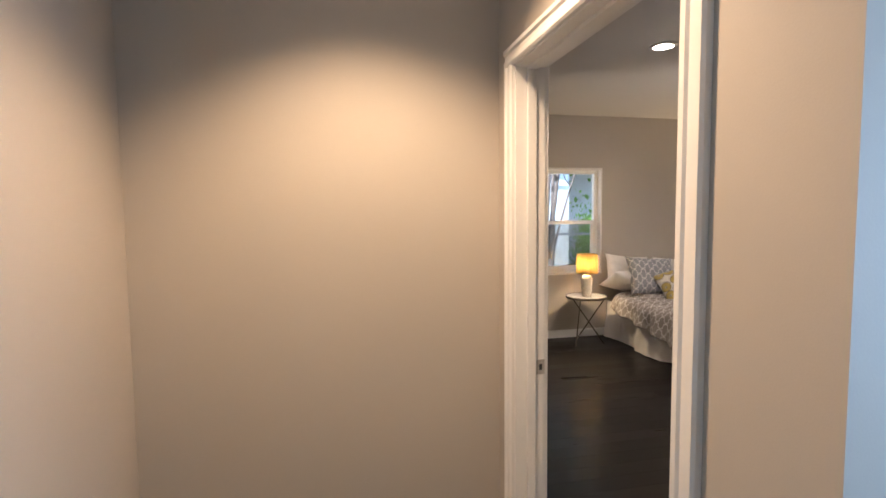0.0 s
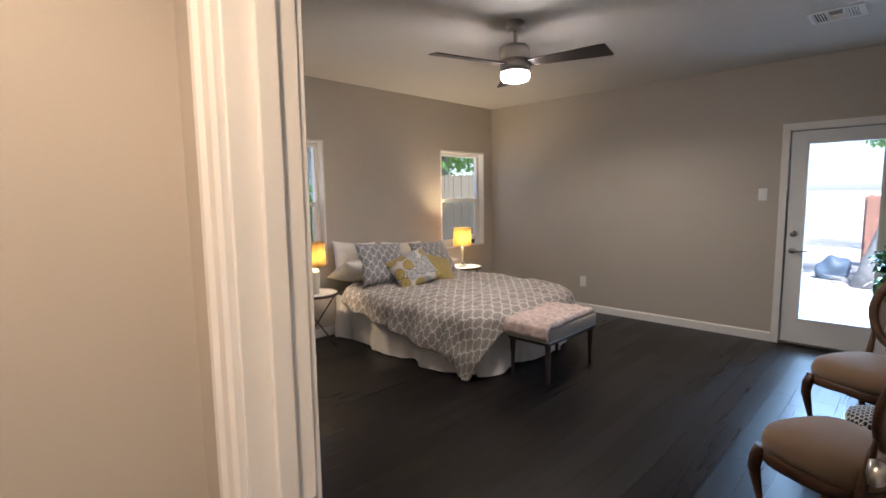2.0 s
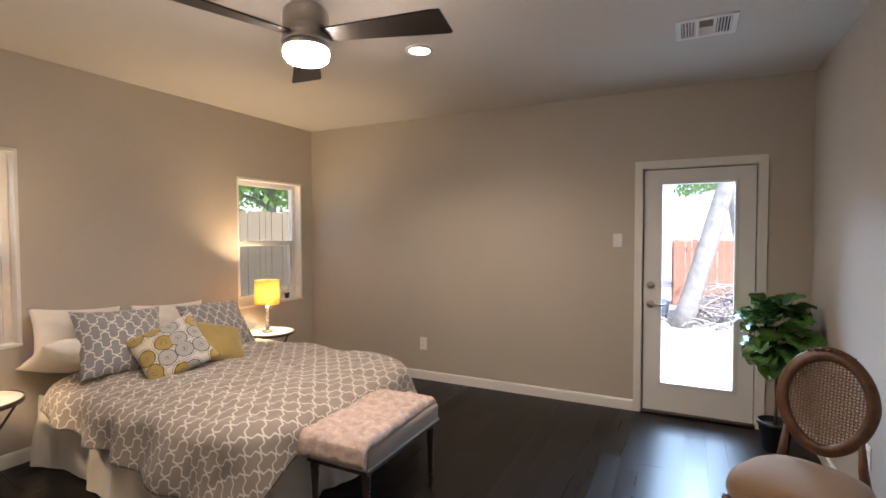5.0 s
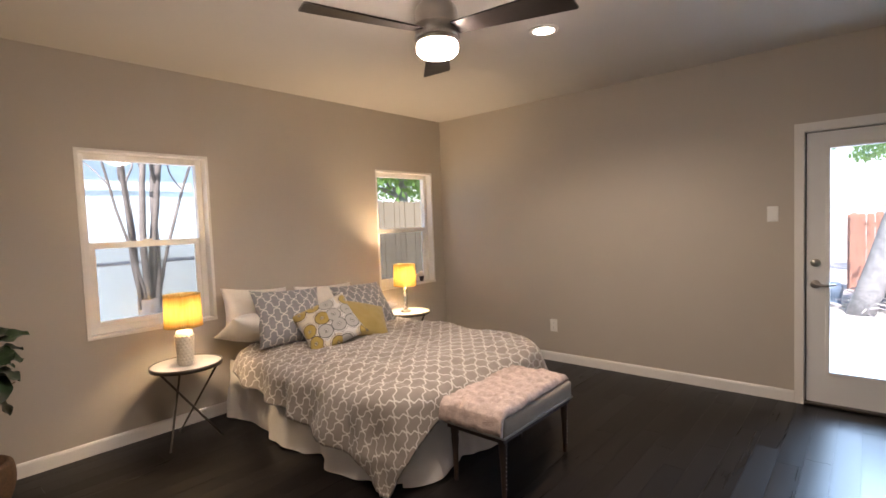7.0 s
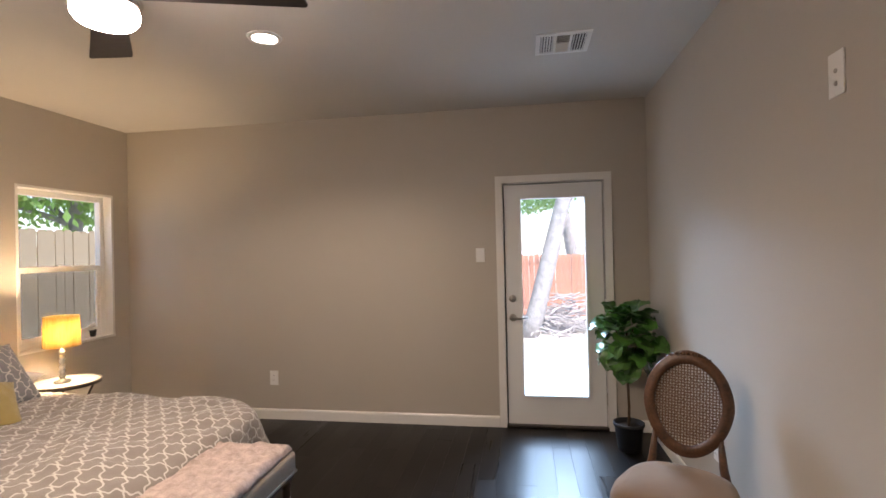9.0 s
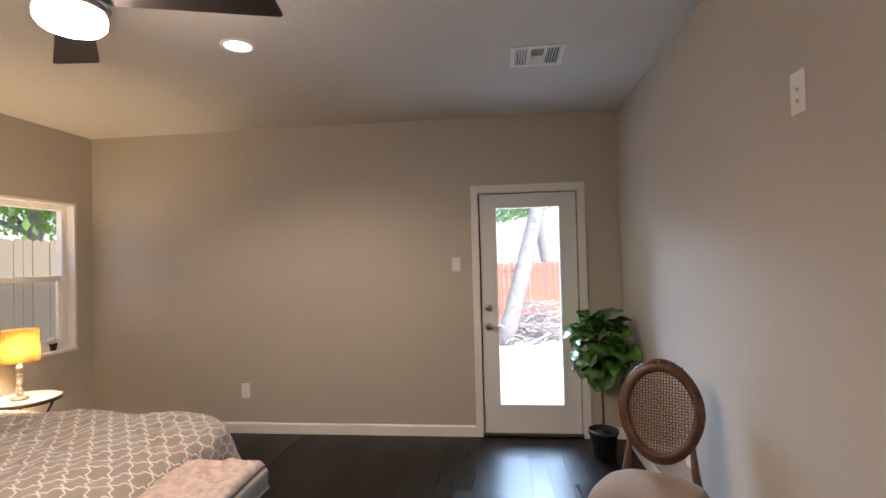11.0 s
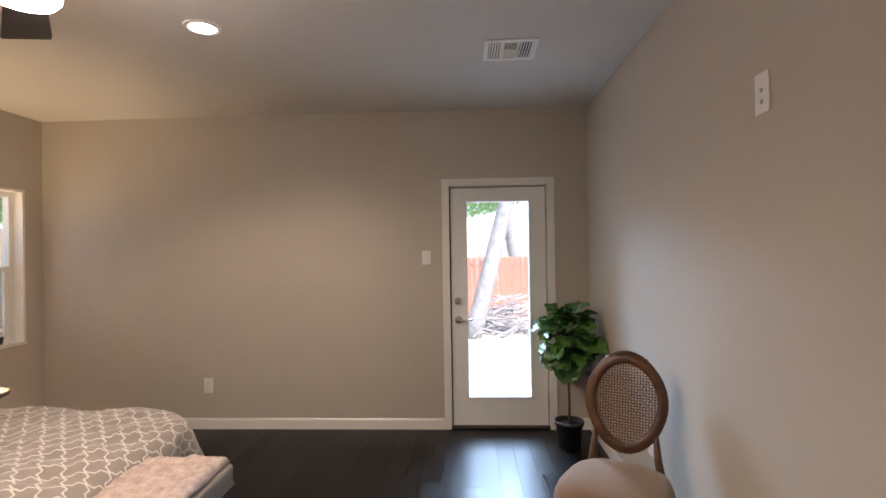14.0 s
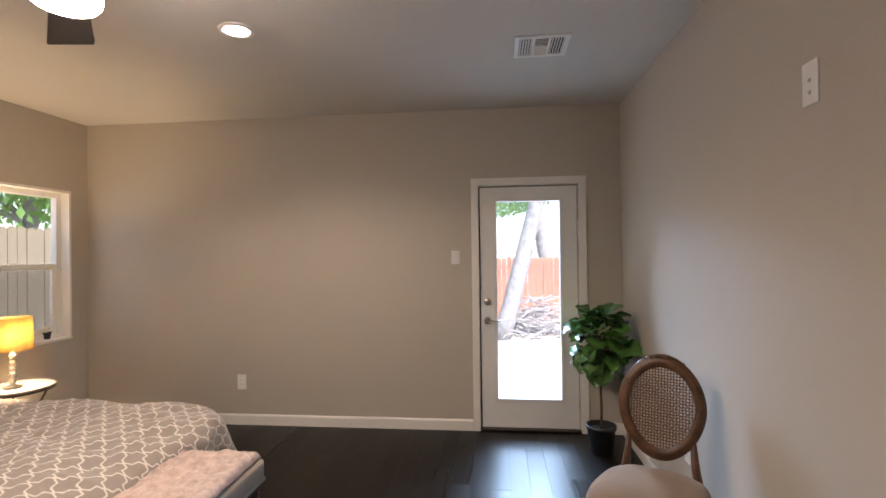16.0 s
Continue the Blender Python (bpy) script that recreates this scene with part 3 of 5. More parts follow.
def cushion(w, h, t, seed=0, n=26, pinch=0.10):
    """A stuffed pillow, w by h and t thick, standing in x-z with its faces towards -y and +y."""
    bm = bmesh.new()
    uvl = bm.loops.layers.uv.new("UVMap")
    grid = {}
    for s in (-1, 1):
        for i in range(n + 1):
            for j in range(n + 1):
                u, v = 2 * i / n - 1, 2 * j / n - 1
                rim = i in (0, n) or j in (0, n)
                if s == 1 and rim:
                    grid[s, i, j] = grid[-1, i, j]
                    continue
                body = ((1 - abs(u) ** 2.4) * (1 - abs(v) ** 2.4)) ** 0.55
                waist = 1 - pinch * ((1 - u * u) * abs(v) ** 3), 1 - pinch * ((1 - v * v) * abs(u) ** 3)
                crease = 0.16 * (0.3 - abs(noise.noise(Vector((u * 2.6 + seed * 3.1, v * 2.6 - seed, s * 1.3)))))
                wob = crease + 0.10 * noise.noise(Vector((u * 1.8 + seed, v * 1.8, s * 2.0 + seed))) + 0.05 * noise.noise(Vector((u * 5 + seed, v * 5, s)))
                grid[s, i, j] = bm.verts.new((u * w / 2 * waist[1], s * t / 2 * body * (1 + wob), v * h / 2 * waist[0]))
        for i in range(n):
            for j in range(n):
                q = [(i, j), (i + 1, j), (i + 1, j + 1), (i, j + 1)]
                f = bm.faces.new([grid[s, a, b] for a, b in q])
                f.smooth = True
                for loop, (a, b) in zip(f.loops, q):
                    loop[uvl].uv = (a / n * w + seed * 0.37, b / n * h + seed * 0.21)
    return bm


def pillow(name, label, mat, w, h, t, m, seed):
    return solo(name, cushion(w, h, t, seed), mat, label, "pillow", m, "pillows on the bed")


# leaning against the wall at the head; local -y faces the foot of the bed
TOP = 0.585
pillow("pillow", "white cotton sleeping pillow lying flat on the bed", M_WHITE, 0.66, 0.42, 0.18, pose(-4.42, 2.44, TOP + 0.115, 62, 8, 84), 1)
pillow("pillow", "white cotton pillow leaning on the wall", M_WHITE, 0.58, 0.40, 0.17, pose(-4.57, 2.46, TOP + 0.225, -16, 6, 90), 2)
pillow("pillow", "white cotton sleeping pillow lying flat on the bed", M_WHITE, 0.62, 0.40, 0.16, pose(-4.44, 3.42, TOP + 0.095, 82, 0, 90), 3)
pillow("pillow", "white cotton pillow leaning on the wall", M_WHITE, 0.62, 0.38, 0.17, pose(-4.55, 3.13, TOP + 0.185, -18, 3, 90), 4)
pillow("pillow", "grey trellis pattern pillow leaning on white pillows", M_SHAM, 0.56, 0.48, 0.20, pose(-4.24, 2.56, TOP + 0.20, -30, 3, 80), 5)
pillow("pillow", "grey trellis pattern pillow leaning on white pillows", M_SHAM, 0.60, 0.45, 0.19, pose(-4.26, 3.33, TOP + 0.175, -36, 2, 94), 6)
pillow("throw_pillow", "white throw pillow with mustard and grey flowers", M_FLOWER, 0.46, 0.43, 0.17, pose(-3.94, 2.71, TOP + 0.142, -46, -20, 70), 7)
pillow("throw_pillow", "plain mustard yellow linen throw pillow", M_MUSTARD, 0.39, 0.36, 0.15, pose(-3.94, 3.08, TOP + 0.112, -46, 16, 76), 8)


# ---- bench at the foot of the bed ----
def tapered_leg(h, top, foot):
    return spun([(foot * 0.9, 0), (foot, 0.01), (top * 0.72, h * 0.55), (top, h * 0.80), (top * 0.8, h * 0.83), (top * 1.05, h * 0.87), (top * 1.05, h), (0, h)], 14)


bench = thing("bench", "grey linen upholstered bench with nailhead trim and dark legs", "bench", pose(-2.40, 2.90, 0))
bw, bl = 0.205, 0.385
bm = box(bmesh.new(), -bw, bw, -bl, bl, 0.335, 0.455, 0.022)
for f in bm.faces:
    f.smooth = True
part("seat", bm, M_GREYLINEN, bench)
part("rail", box(bmesh.new(), -bw + 0.012, bw - 0.012, -bl + 0.012, bl - 0.012, 0.315, 0.34, 0.004), M_DARKWOOD, bench)
for sx in (-1, 1):
    for sy in (-1, 1):
        lg = part("leg", tapered_leg(0.318, 0.023, 0.013), M_DARKWOOD, bench)
        lg.matrix_local = pose(sx * (bw - 0.04), sy * (bl - 0.045), 0)
nails = bmesh.new()
for t in range(44):
    yy = -bl + 0.01 + t * (2 * bl - 0.02) / 43
    for sx in (-1, 1):
        join(nails, spun([(0.0088, 0), (0.007, 0.0032), (0, 0.005)], 6), pose(sx * (bw - 0.0005), yy, 0.350, 0, 90 * sx, 0))
for t in range(25):
    xx = -bw + 0.01 + t * (2 * bw - 0.02) / 24
    for sy in (-1, 1):
        join(nails, spun([(0.0088, 0), (0.007, 0.0032), (0, 0.005)], 6), pose(xx, sy * (bl - 0.0005), 0.350, -90 * sy, 0, 0))
for sx in (-1, 1):
    for sy in (-1, 1):
        for t in range(11):
            join(nails, spun([(0.005, 0), (0.004, 0.002), (0, 0.003)], 6), pose(sx * (bw - 0.0185 - 0.0006 * (10 - t)), sy * (bl - 0.045), 0.06 + t * 0.024, 0, 90 * sx, 0))
tagged(part("nailhead_trim", nails, M_NICKEL, bench, "row of nickel nailheads"), kind="stuff")


def throw():
    """A folded plush throw with pillowed quilt cells; its near end hangs over the bench."""
    bm = bmesh.new()
    n = 84
    for s in (0, 1):
        rows = []
        for i in range(n + 1):
            row = []
            for j in range(n + 1):
                u, v = 2 * i / n - 1, 2 * j / n - 1
                x, y = u * 0.204, v * 0.425 + 0.005
                x += 0.006 * fabric_noise(v * 2, 1, 2)
                y += 0.015 * fabric_noise(u * 2, 4, 2)
                droop = max(0, abs(x) - 0.197) * 0.5
                edge = min(1, (1 - abs(u)) * 9) * min(1, (1 - abs(v)) * 12)
                near = noise.voronoi(Vector((x * 14 + 0.5 * y, y * 12, 0.3)))[0]
                cell = 0.012 * min(1.0, 2.6 * (near[1] - near[0])) ** 0.6
                z = 0.457 + (max(0.008, 0.004 + cell + 0.030 * edge ** 0.4 + 0.012 * fabric_noise(x, y, 11) + 0.007 * fabric_noise(x, y, 26)) if s else 0.0) - droop
                over = max(0, -y - 0.322)
                if over:
                    y = -0.324 - 0.2 * over - (0.022 * min(1, over / 0.03) if s else 0)
                    z -= 0.95 * over
                row.append(bm.verts.new((x, y, z)))
            rows.append(row)
        for i in range(n):
            for j in range(n):
                bm.faces.new([rows[i][j], rows[i + 1][j], rows[i + 1][j + 1], rows[i][j + 1]]).smooth = True
        if s == 0:
            low = rows
    rim = [(i, 0) for i in range(n)] + [(n, j) for j in range(n)] + [(i, n) for i in range(n, 0, -1)] + [(0, j) for j in range(n, 0, -1)]
    for (a, b), (c, d) in zip(rim, rim[1:] + rim[:1]):
        bm.faces.new([low[a][b], low[c][d], rows[c][d], rows[a][b]]).smooth = True
    return bm


solo("throw_blanket", throw(), M_FUR, "folded cream plush throw lying on the bench", "blanket", pose(-2.403, 2.83, 0.004, 0, 0, 2))


# ---- bedside tables and lamps ----
M_STONE = material("pale_marble_top", (0.62, 0.60, 0.57), 0.25, 0.08, 7, 0.02, 60)


def side_table(m, r=0.23, h=0.55):
    ob = thing("side_table", "round side table with pale top and crossed dark metal legs", "side table", m, "bedside tables")
    part("tabletop", spun([(0, h - 0.022), (r - 0.012, h - 0.022), (r - 0.006, h - 0.016), (r - 0.006, h - 0.004), (r - 0.012, h), (0, h)], 48), M_STONE, ob, "pale stone top")
    part("rim", spun([(r - 0.006, h - 0.024), (r + 0.002, h - 0.024), (r + 0.002, h + 0.003), (r - 0.006, h + 0.003), (r - 0.006, h - 0.024)], 48), M_BRONZE, ob)
    for k in range(3):
        a = math.tau * k / 3 + 0.5
        c, s = math.cos(a), math.sin(a)
        c2, s2 = math.cos(a + 2.3), math.sin(a + 2.3)
        pts = []
        for n in range(13):
            t = n / 12
            x = (1 - t) * c + t * c2
            y = (1 - t) * s + t * s2
            pts.append((x * (r - 0.025), y * (r - 0.025), 0.006 + (h - 0.030) * (1 - t)))
        part("leg", tube(pts, 0.0075, 8), M_BRONZE, ob)
    return ob


side_table(pose(-4.41, 1.83, 0, 0, 0, 20), h=0.56)
side_table(pose(-4.44, 4.05, 0, 0, 0, -15), h=0.565)


def shade_material():
    m = bpy.data.materials.new("yellow_lamp_shade")
    m.use_nodes = True
    nt = m.node_tree
    nt.nodes.clear()
    out = nt.nodes.new("ShaderNodeOutputMaterial")
    co = nt.nodes.new("ShaderNodeTexCoord")
    mp = nt.nodes.new("ShaderNodeMapping")
    mp.inputs["Scale"].default_value = (60, 60, 6)
    no = nt.nodes.new("ShaderNodeTexNoise")
    no.inputs["Scale"].default_value, no.inputs["Detail"].default_value = 1.0, 4
    ramp = nt.nodes.new("ShaderNodeValToRGB")
    ramp.color_ramp.elements[0].position, ramp.color_ramp.elements[1].position = 0.35, 0.7
    ramp.color_ramp.elements[0].color, ramp.color_ramp.elements[1].color = (0.42, 0.30, 0.115, 1), (0.50, 0.40, 0.20, 1)
    a, b, mix = nt.nodes.new("ShaderNodeBsdfTranslucent"), nt.nodes.new("ShaderNodeBsdfDiffuse"), nt.nodes.new("ShaderNodeMixShader")
    mix.inputs[0].default_value = 0.35
    nt.links.new(co.outputs["Object"], mp.inputs["Vector"])
    nt.links.new(mp.outputs[0], no.inputs["Vector"])
    nt.links.new(no.outputs["Fac"], ramp.inputs["Fac"])
    for s in (a, b):
        nt.links.new(ramp.outputs["Color"], s.inputs["Color"])
    nt.links.new(a.outputs[0], mix.inputs[1])
    nt.links.new(b.outputs[0], mix.inputs[2])
    nt.links.new(mix.outputs[0], out.inputs["Surface"])
    return m


M_SHADE = shade_material()
M_CERAMIC = material("cream_ceramic", (0.66, 0.60, 0.50), 0.3, 0.08, 20, 0.1, 80)
M_MERCURY = material("silvered_glass", (0.62, 0.58, 0.52), 0.18, 0.25, 40, 0.1, 120, metal=0.7)
M_BULB = glow("bulb_glass", (1.0, 0.72, 0.38), 12)


def drum(r0, r1, z0, z1):
    return spun([(r0, z0), (r1, z1), (r1 - 0.002, z1), (r0 - 0.002, z0), (r0, z0)], 40)


def lamp_top(ob, r, z0, z1):
    sh = part("shade", drum(r, r * 0.95, z0, z1), M_SHADE, ob, "glowing yellow drum shade")
    for z, rr in ((z0, r), (z1, r * 0.95)):
        part("shade_ring", tube([(rr * math.cos(math.tau * k / 32), rr * math.sin(math.tau * k / 32), z) for k in range(32)], 0.0025, 6, True), M_SHADE, sh)
    part("bulb", spun([(0, z0 + 0.02), (0.012, z0 + 0.02), (0.014, z0 + 0.04), (0.022, z0 + 0.06), (0.014, z0 + 0.076), (0, z0 + 0.08)], 14), M_BULB, ob)
    part("stem", tube([(0, 0, z0 - 0.03), (0, 0, z0 + 0.02)], 0.008), M_NICKEL, ob)


lamp_a = thing("table_lamp", "lit table lamp with yellow shade and quilted cream ceramic base", "lamp", pose(-4.360, 1.81, 0.564), "bedside lamps")
part("base", spun([(0, 0), (0.050, 0), (0.052, 0.006), (0.048, 0.02), (0.056, 0.10), (0.060, 0.19), (0.050, 0.235), (0.022, 0.245), (0, 0.245)], 36), M_CERAMIC, lamp_a)
studs = bmesh.new()
for k in range(9):
    for i in range(14):
        a = math.tau * (i + 0.5 * (k % 2)) / 14
        rr = 0.049 + 0.010 * k / 8
        join(studs, spun([(0.0115, 0), (0.009, 0.003), (0, 0.005)], 4), Matrix.Translation((rr * math.cos(a), rr * math.sin(a), 0.025 + k * 0.022)) @ Matrix.Rotation(a, 4, "Z") @ Matrix.Rotation(math.pi / 2, 4, "Y"))
tagged(part("diamond_relief", studs, M_CERAMIC, lamp_a), kind="stuff")
lamp_top(lamp_a, 0.122, 0.268, 0.488)

lamp_b = thing("table_lamp", "lit table lamp with yellow shade and stacked silver base", "lamp", pose(-4.420, 4.01, 0.569), "bedside lamps")
prof = [(0, 0), (0.055, 0), (0.055, 0.012), (0.030, 0.020), (0.016, 0.028)]
for k in range(6):
    z = 0.030 + k * 0.036
    prof += [(0.014, z), (0.021, z + 0.008), (0.024, z + 0.017), (0.021, z + 0.027), (0.014, z + 0.034)]
part("base", spun(prof + [(0.012, 0.255), (0, 0.255)], 24), M_MERCURY, lamp_b)
lamp_top(lamp_b, 0.118, 0.272, 0.494)


# ---- chairs ----
def oval(w, h, n=40, top=0.0):
    """An upright oval in x-z, slightly pointed at the top."""
    pts = []
    for k in range(n):
        a = math.tau * k / n
        pts.append((w * math.sin(a) * (1 - 0.10 * max(0, -math.cos(a))), h * math.cos(a) + top * max(0, math.cos(a)) ** 6))
    return pts


def chair(m, label):
    """Oval-back side chair: faces -y, seat at 0.48 m."""
    ob = thing("dining_chair", label, "chair", m, "cane-back chairs along the wall")
    # seat cushion and wooden rail below it
    n, bm, rings = 44, bmesh.new(), []
    for lev, (k, z) in enumerate(((0.93, 0.385), (0.985, 0.395), (1.0, 0.42), (0.985, 0.448), (0.93, 0.480), (0.74, 0.506), (0.40, 0.520), (0.0, 0.524))):
        ring = []
        for i in range(n):
            a = math.tau * i / n
            c, s = math.cos(a), math.sin(a)
            x = 0.245 * abs(c) ** 0.55 * (1 if c > 0 else -1)
            y = 0.235 * abs(s) ** 0.6 * (1 if s > 0 else -1)
            x *= 1 - 0.13 * (y / 0.235) * 0.8
            y -= 0.025 * (1 - (x / 0.25) ** 2) * (1 if y < 0 else 0)
            ring.append(bm.verts.new((x * k, y * k, z)))
            if k == 0:
                break
        rings.append(ring)
    for a, b in zip(rings, rings[1:]):
        for i in range(n):
            q = [a[i], a[(i + 1) % n], b[(i + 1) % n] if len(b) > 1 else b[0], b[i] if len(b) > 1 else b[0]]
            q = [v for k, v in enumerate(q) if v not in q[:k]]
            bm.faces.new(q).smooth = True
    part("seat", bm, M_LINEN, ob, "oatmeal linen seat cushion")
    bm = bmesh.new()
    loop = []
    for i in range(n):
        a = math.tau * i / n
        c, s = math.cos(a), math.sin(a)
        x = 0.240 * abs(c) ** 0.55 * (1 if c > 0 else -1)
        y = 0.230 * abs(s) ** 0.6 * (1 if s > 0 else -1)
        x *= 1 - 0.13 * (y / 0.235) * 0.8
        y -= 0.025 * (1 - (x / 0.25) ** 2) * (1 if y < 0 else 0)
        loop.append((x, y))
    lv = [[bm.verts.new((x * k, y * k, z + (0.018 * abs(x) / 0.24 * -1 if z < 0.35 else 0))) for x, y in loop] for k, z in ((0.90, 0.345), (0.985, 0.345), (1.0, 0.352), (1.0, 0.380), (0.97, 0.392), (0.90, 0.392))]
    for a, b in zip(lv, lv[1:] + lv[:1]):
        for i in range(n):
            bm.faces.new([a[i], a[(i + 1) % n], b[(i + 1) % n], b[i]]).smooth = True
    part("seat_rail", bm, M_WOOD, ob)
    # cabriole front legs
    for sx in (-1, 1):
        pts = [(0.205, -0.205, 0.385), (0.218, -0.220, 0.33), (0.222, -0.226, 0.27), (0.212, -0.214, 0.19), (0.202, -0.202, 0.11), (0.204, -0.206, 0.05), (0.216, -0.220, 0.02), (0.220, -0.224, 0.0)]
        part("front_leg", tube([(sx * x, y, z) for x, y, z in pts], [0.030, 0.031, 0.027, 0.020, 0.014, 0.013, 0.019, 0.017], 10), M_WOOD, ob)
        pts = [(0.140, 0.232, 0.63), (0.150, 0.222, 0.51), (0.172, 0.215, 0.39), (0.176, 0.220, 0.24), (0.180, 0.245, 0.10), (0.182, 0.275, 0.0)]
        part("back_leg", tube([(sx * x, y, z) for x, y, z in pts], [0.012, 0.019, 0.021, 0.019, 0.017, 0.016], 8), M_WOOD, ob)
    # oval back, leaning
    lean = pose(0, 0.262, 0.765, -12)
    outer, inner = oval(0.196, 0.240, 48, 0.012), oval(0.146, 0.186, 48)
    bm = bmesh.new()
    lay = []
    for pts, y, k in ((outer, -0.012, 0.97), (outer, -0.017, 0.90), (None, -0.021, 0.5), (inner, -0.016, 1.04), (inner, -0.008, 1.0), (inner, 0.012, 1.0), (outer, 0.014, 0.97), (outer, 0.006, 1.0), (outer, -0.006, 1.0)):
        if pts is None:
            pts, k = [((a[0] + b[0]) / 2, (a[1] + b[1]) / 2) for a, b in zip(outer, inner)], 1.0
        lay.append([bm.verts.new((x * k, y, z * k)) for x, z in pts])
    for a, b in zip(lay, lay[1:] + lay[:1]):
        for i in range(48):
            bm.faces.new([a[i], a[(i + 1) % 48], b[(i + 1) % 48], b[i]]).smooth = True
    bf = part("backrest", bm, M_WOOD, ob, "carved oval wooden back frame")
    bf.matrix_local = lean
    bm = bmesh.new()
    for k in range(-4, 5):
        petal = spun([(0, 0), (0.010, 0.002), (0.0085, 0.0065), (0, 0.009)], 10)
        ang = k * 0.115
        size = 0.95 - 0.10 * abs(k)
        join(bm, petal, Matrix.Translation((0.222 * math.sin(ang), -0.018, 0.226 * math.cos(ang) + 0.012)) @ Matrix.Rotation(math.pi / 2, 4, "X") @ Matrix.Scale(size, 4))
    part("crest", bm, M_WOOD, bf, "small carved crest")
    bm = bmesh.new()
    step, wd = 0.0135, 0.0026
    k = -13
    while k <= 13:
        x = k * step
        zz = 0.188 * math.sqrt(max(0, 1 - (x / 0.148) ** 2))
        if zz > 0.01:
            box(bm, x - wd, x + wd, -0.0015, 0.0003, -zz, zz)
        xx = 0.148 * math.sqrt(max(0, 1 - (x / 0.188) ** 2))
        if xx > 0.01:
            box(bm, -xx, xx, -0.0003, 0.0015, x - wd, x + wd)
        k += 1
    for k in range(-18, 19):
        for sg in (-1, 1):
            off = k * step * 1.42
            if abs(off) > 0.25:
                continue
            half = math.sqrt(max(0, 0.152 ** 2 - (off * 0.707) ** 2))
            strip = box(bmesh.new(), -half, half, -0.0008, 0.0008, -0.0011, 0.0011)
            join(bm, strip, Matrix.Rotation(sg * math.pi / 4, 4, "Y") @ Matrix.Translation((0, 0.0018 * sg, off * 0.707)))
    tagged(part("cane_panel", bm, M_CANE, bf, "woven cane with open holes"), kind="stuff")
    return ob


chair(pose(-0.371, 3.061, 0, 0, 0, -27) @ Matrix.Scale(0.98, 4), "brown wooden chair with oval cane back and linen seat")
chair(pose(-0.41, 1.89, 0, 0, 0, -122) @ Matrix.Scale(0.93, 4), "brown wooden chair with oval cane back and linen seat")

# patterned stool between the chairs
M_ZEBRA = trellis("black_white_lattice", (0.016, 0.015, 0.015), (0.62, 0.58, 0.52), 0.034, 0.30, 0.5)


def stool_pad():
    bm = spun([(0, 0.335), (0.150, 0.335), (0.165, 0.342), (0.170, 0.365), (0.162, 0.388), (0.120, 0.400), (0.06, 0.404), (0, 0.405)], 40)
    uvl = bm.loops.layers.uv.new("UVMap")
    for f in bm.faces:
        for lp in f.loops:
            lp[uvl].uv = (lp.vert.co.x, lp.vert.co.y + 0.6 * lp.vert.co.z)
    return bm


stool = thing("stool", "low round stool with black and white lattice cushion", "stool", pose(-0.27, 2.46, 0))
part("seat", stool_pad(), M_ZEBRA, stool, "black and white lattice cushion")
part("rail", spun([(0.13, 0.30), (0.155, 0.30), (0.155, 0.338), (0.13, 0.338), (0.13, 0.30)], 32), M_DARKWOOD, stool)
for k in range(4):
    a = math.tau * (k + 0.5) / 4
    part("leg", tube([(0.12 * math.cos(a), 0.12 * math.sin(a), 0.31), (0.15 * math.cos(a), 0.15 * math.sin(a), 0.0)], [0.016, 0.011], 10), M_DARKWOOD, stool)


# ---- plants ----
def leaf_material(name, a, b):
    m = material(name, a, 0.30, 0.25, 12, 0.2, 60, second=b)
    nt = m.node_tree
    bs = nt.nodes["Principled BSDF"]
    oi = nt.nodes.new("ShaderNodeObjectInfo")
    tone = nt.nodes.new("ShaderNodeMapRange")
    tone.inputs[3].default_value, tone.inputs[4].default_value = 0.55, 1.7
    sc = nt.nodes.new("ShaderNodeVectorMath")
    sc.operation = "SCALE"
    nt.links.new(oi.outputs["Random"], tone.inputs[0])
    nt.links.new(bs.inputs["Base Color"].links[0].from_socket, sc.inputs[0])
    nt.links.new(tone.outputs[0], sc.inputs["Scale"])
    nt.links.new(sc.outputs[0], bs.inputs["Base Color"])
    return m


M_LEAF = leaf_material("glossy_fig_leaf", (0.075, 0.20, 0.034), (0.022, 0.068, 0.016))
M_STEM = material("brown_plant_stem", (0.09, 0.055, 0.03), 0.8, 0.3, 30, 0.4, 120)
M_SOIL = material("dark_soil", (0.03, 0.022, 0.016), 0.95, 0.4, 40, 0.8, 90)
M_BASKET = material("brown_basket", (0.13, 0.075, 0.04), 0.8, 0.3, 40, 0.5, 150)


def fig_leaf(length, width, seed):
    """A fiddle-shaped leaf with a raised midrib, wavy edge and a droop; grows along +x from its stalk."""
    bm = bmesh.new()
    rows = []
    n = 9
    for i in range(n + 1):
        t = i / n
        w = width * (math.sin(math.pi * min(1, t * 0.93 + 0.05)) ** 0.7) * (0.62 + 0.5 * t)
        row = []
        for k in (-2, -1, 0, 1, 2):
            y = w * k / 2
            z = 0.10 * length * math.sin(t * 2.6) - 0.28 * length * t * t + 0.16 * abs(k) * width * 0.35 + 0.012 * math.sin(t * 13 + k + seed) * abs(k) / 2
            row.append(bm.verts.new((0.02 + t * length, y, z)))
        rows.append(row)
    for a, b in zip(rows, rows[1:]):
        for k in range(4):
            bm.faces.new([a[k], b[k], b[k + 1], a[k + 1]]).smooth = True
    join(bm, tube([(0, 0, -0.004), (0.025, 0, 0.0)], 0.0025, 5))
    return bm


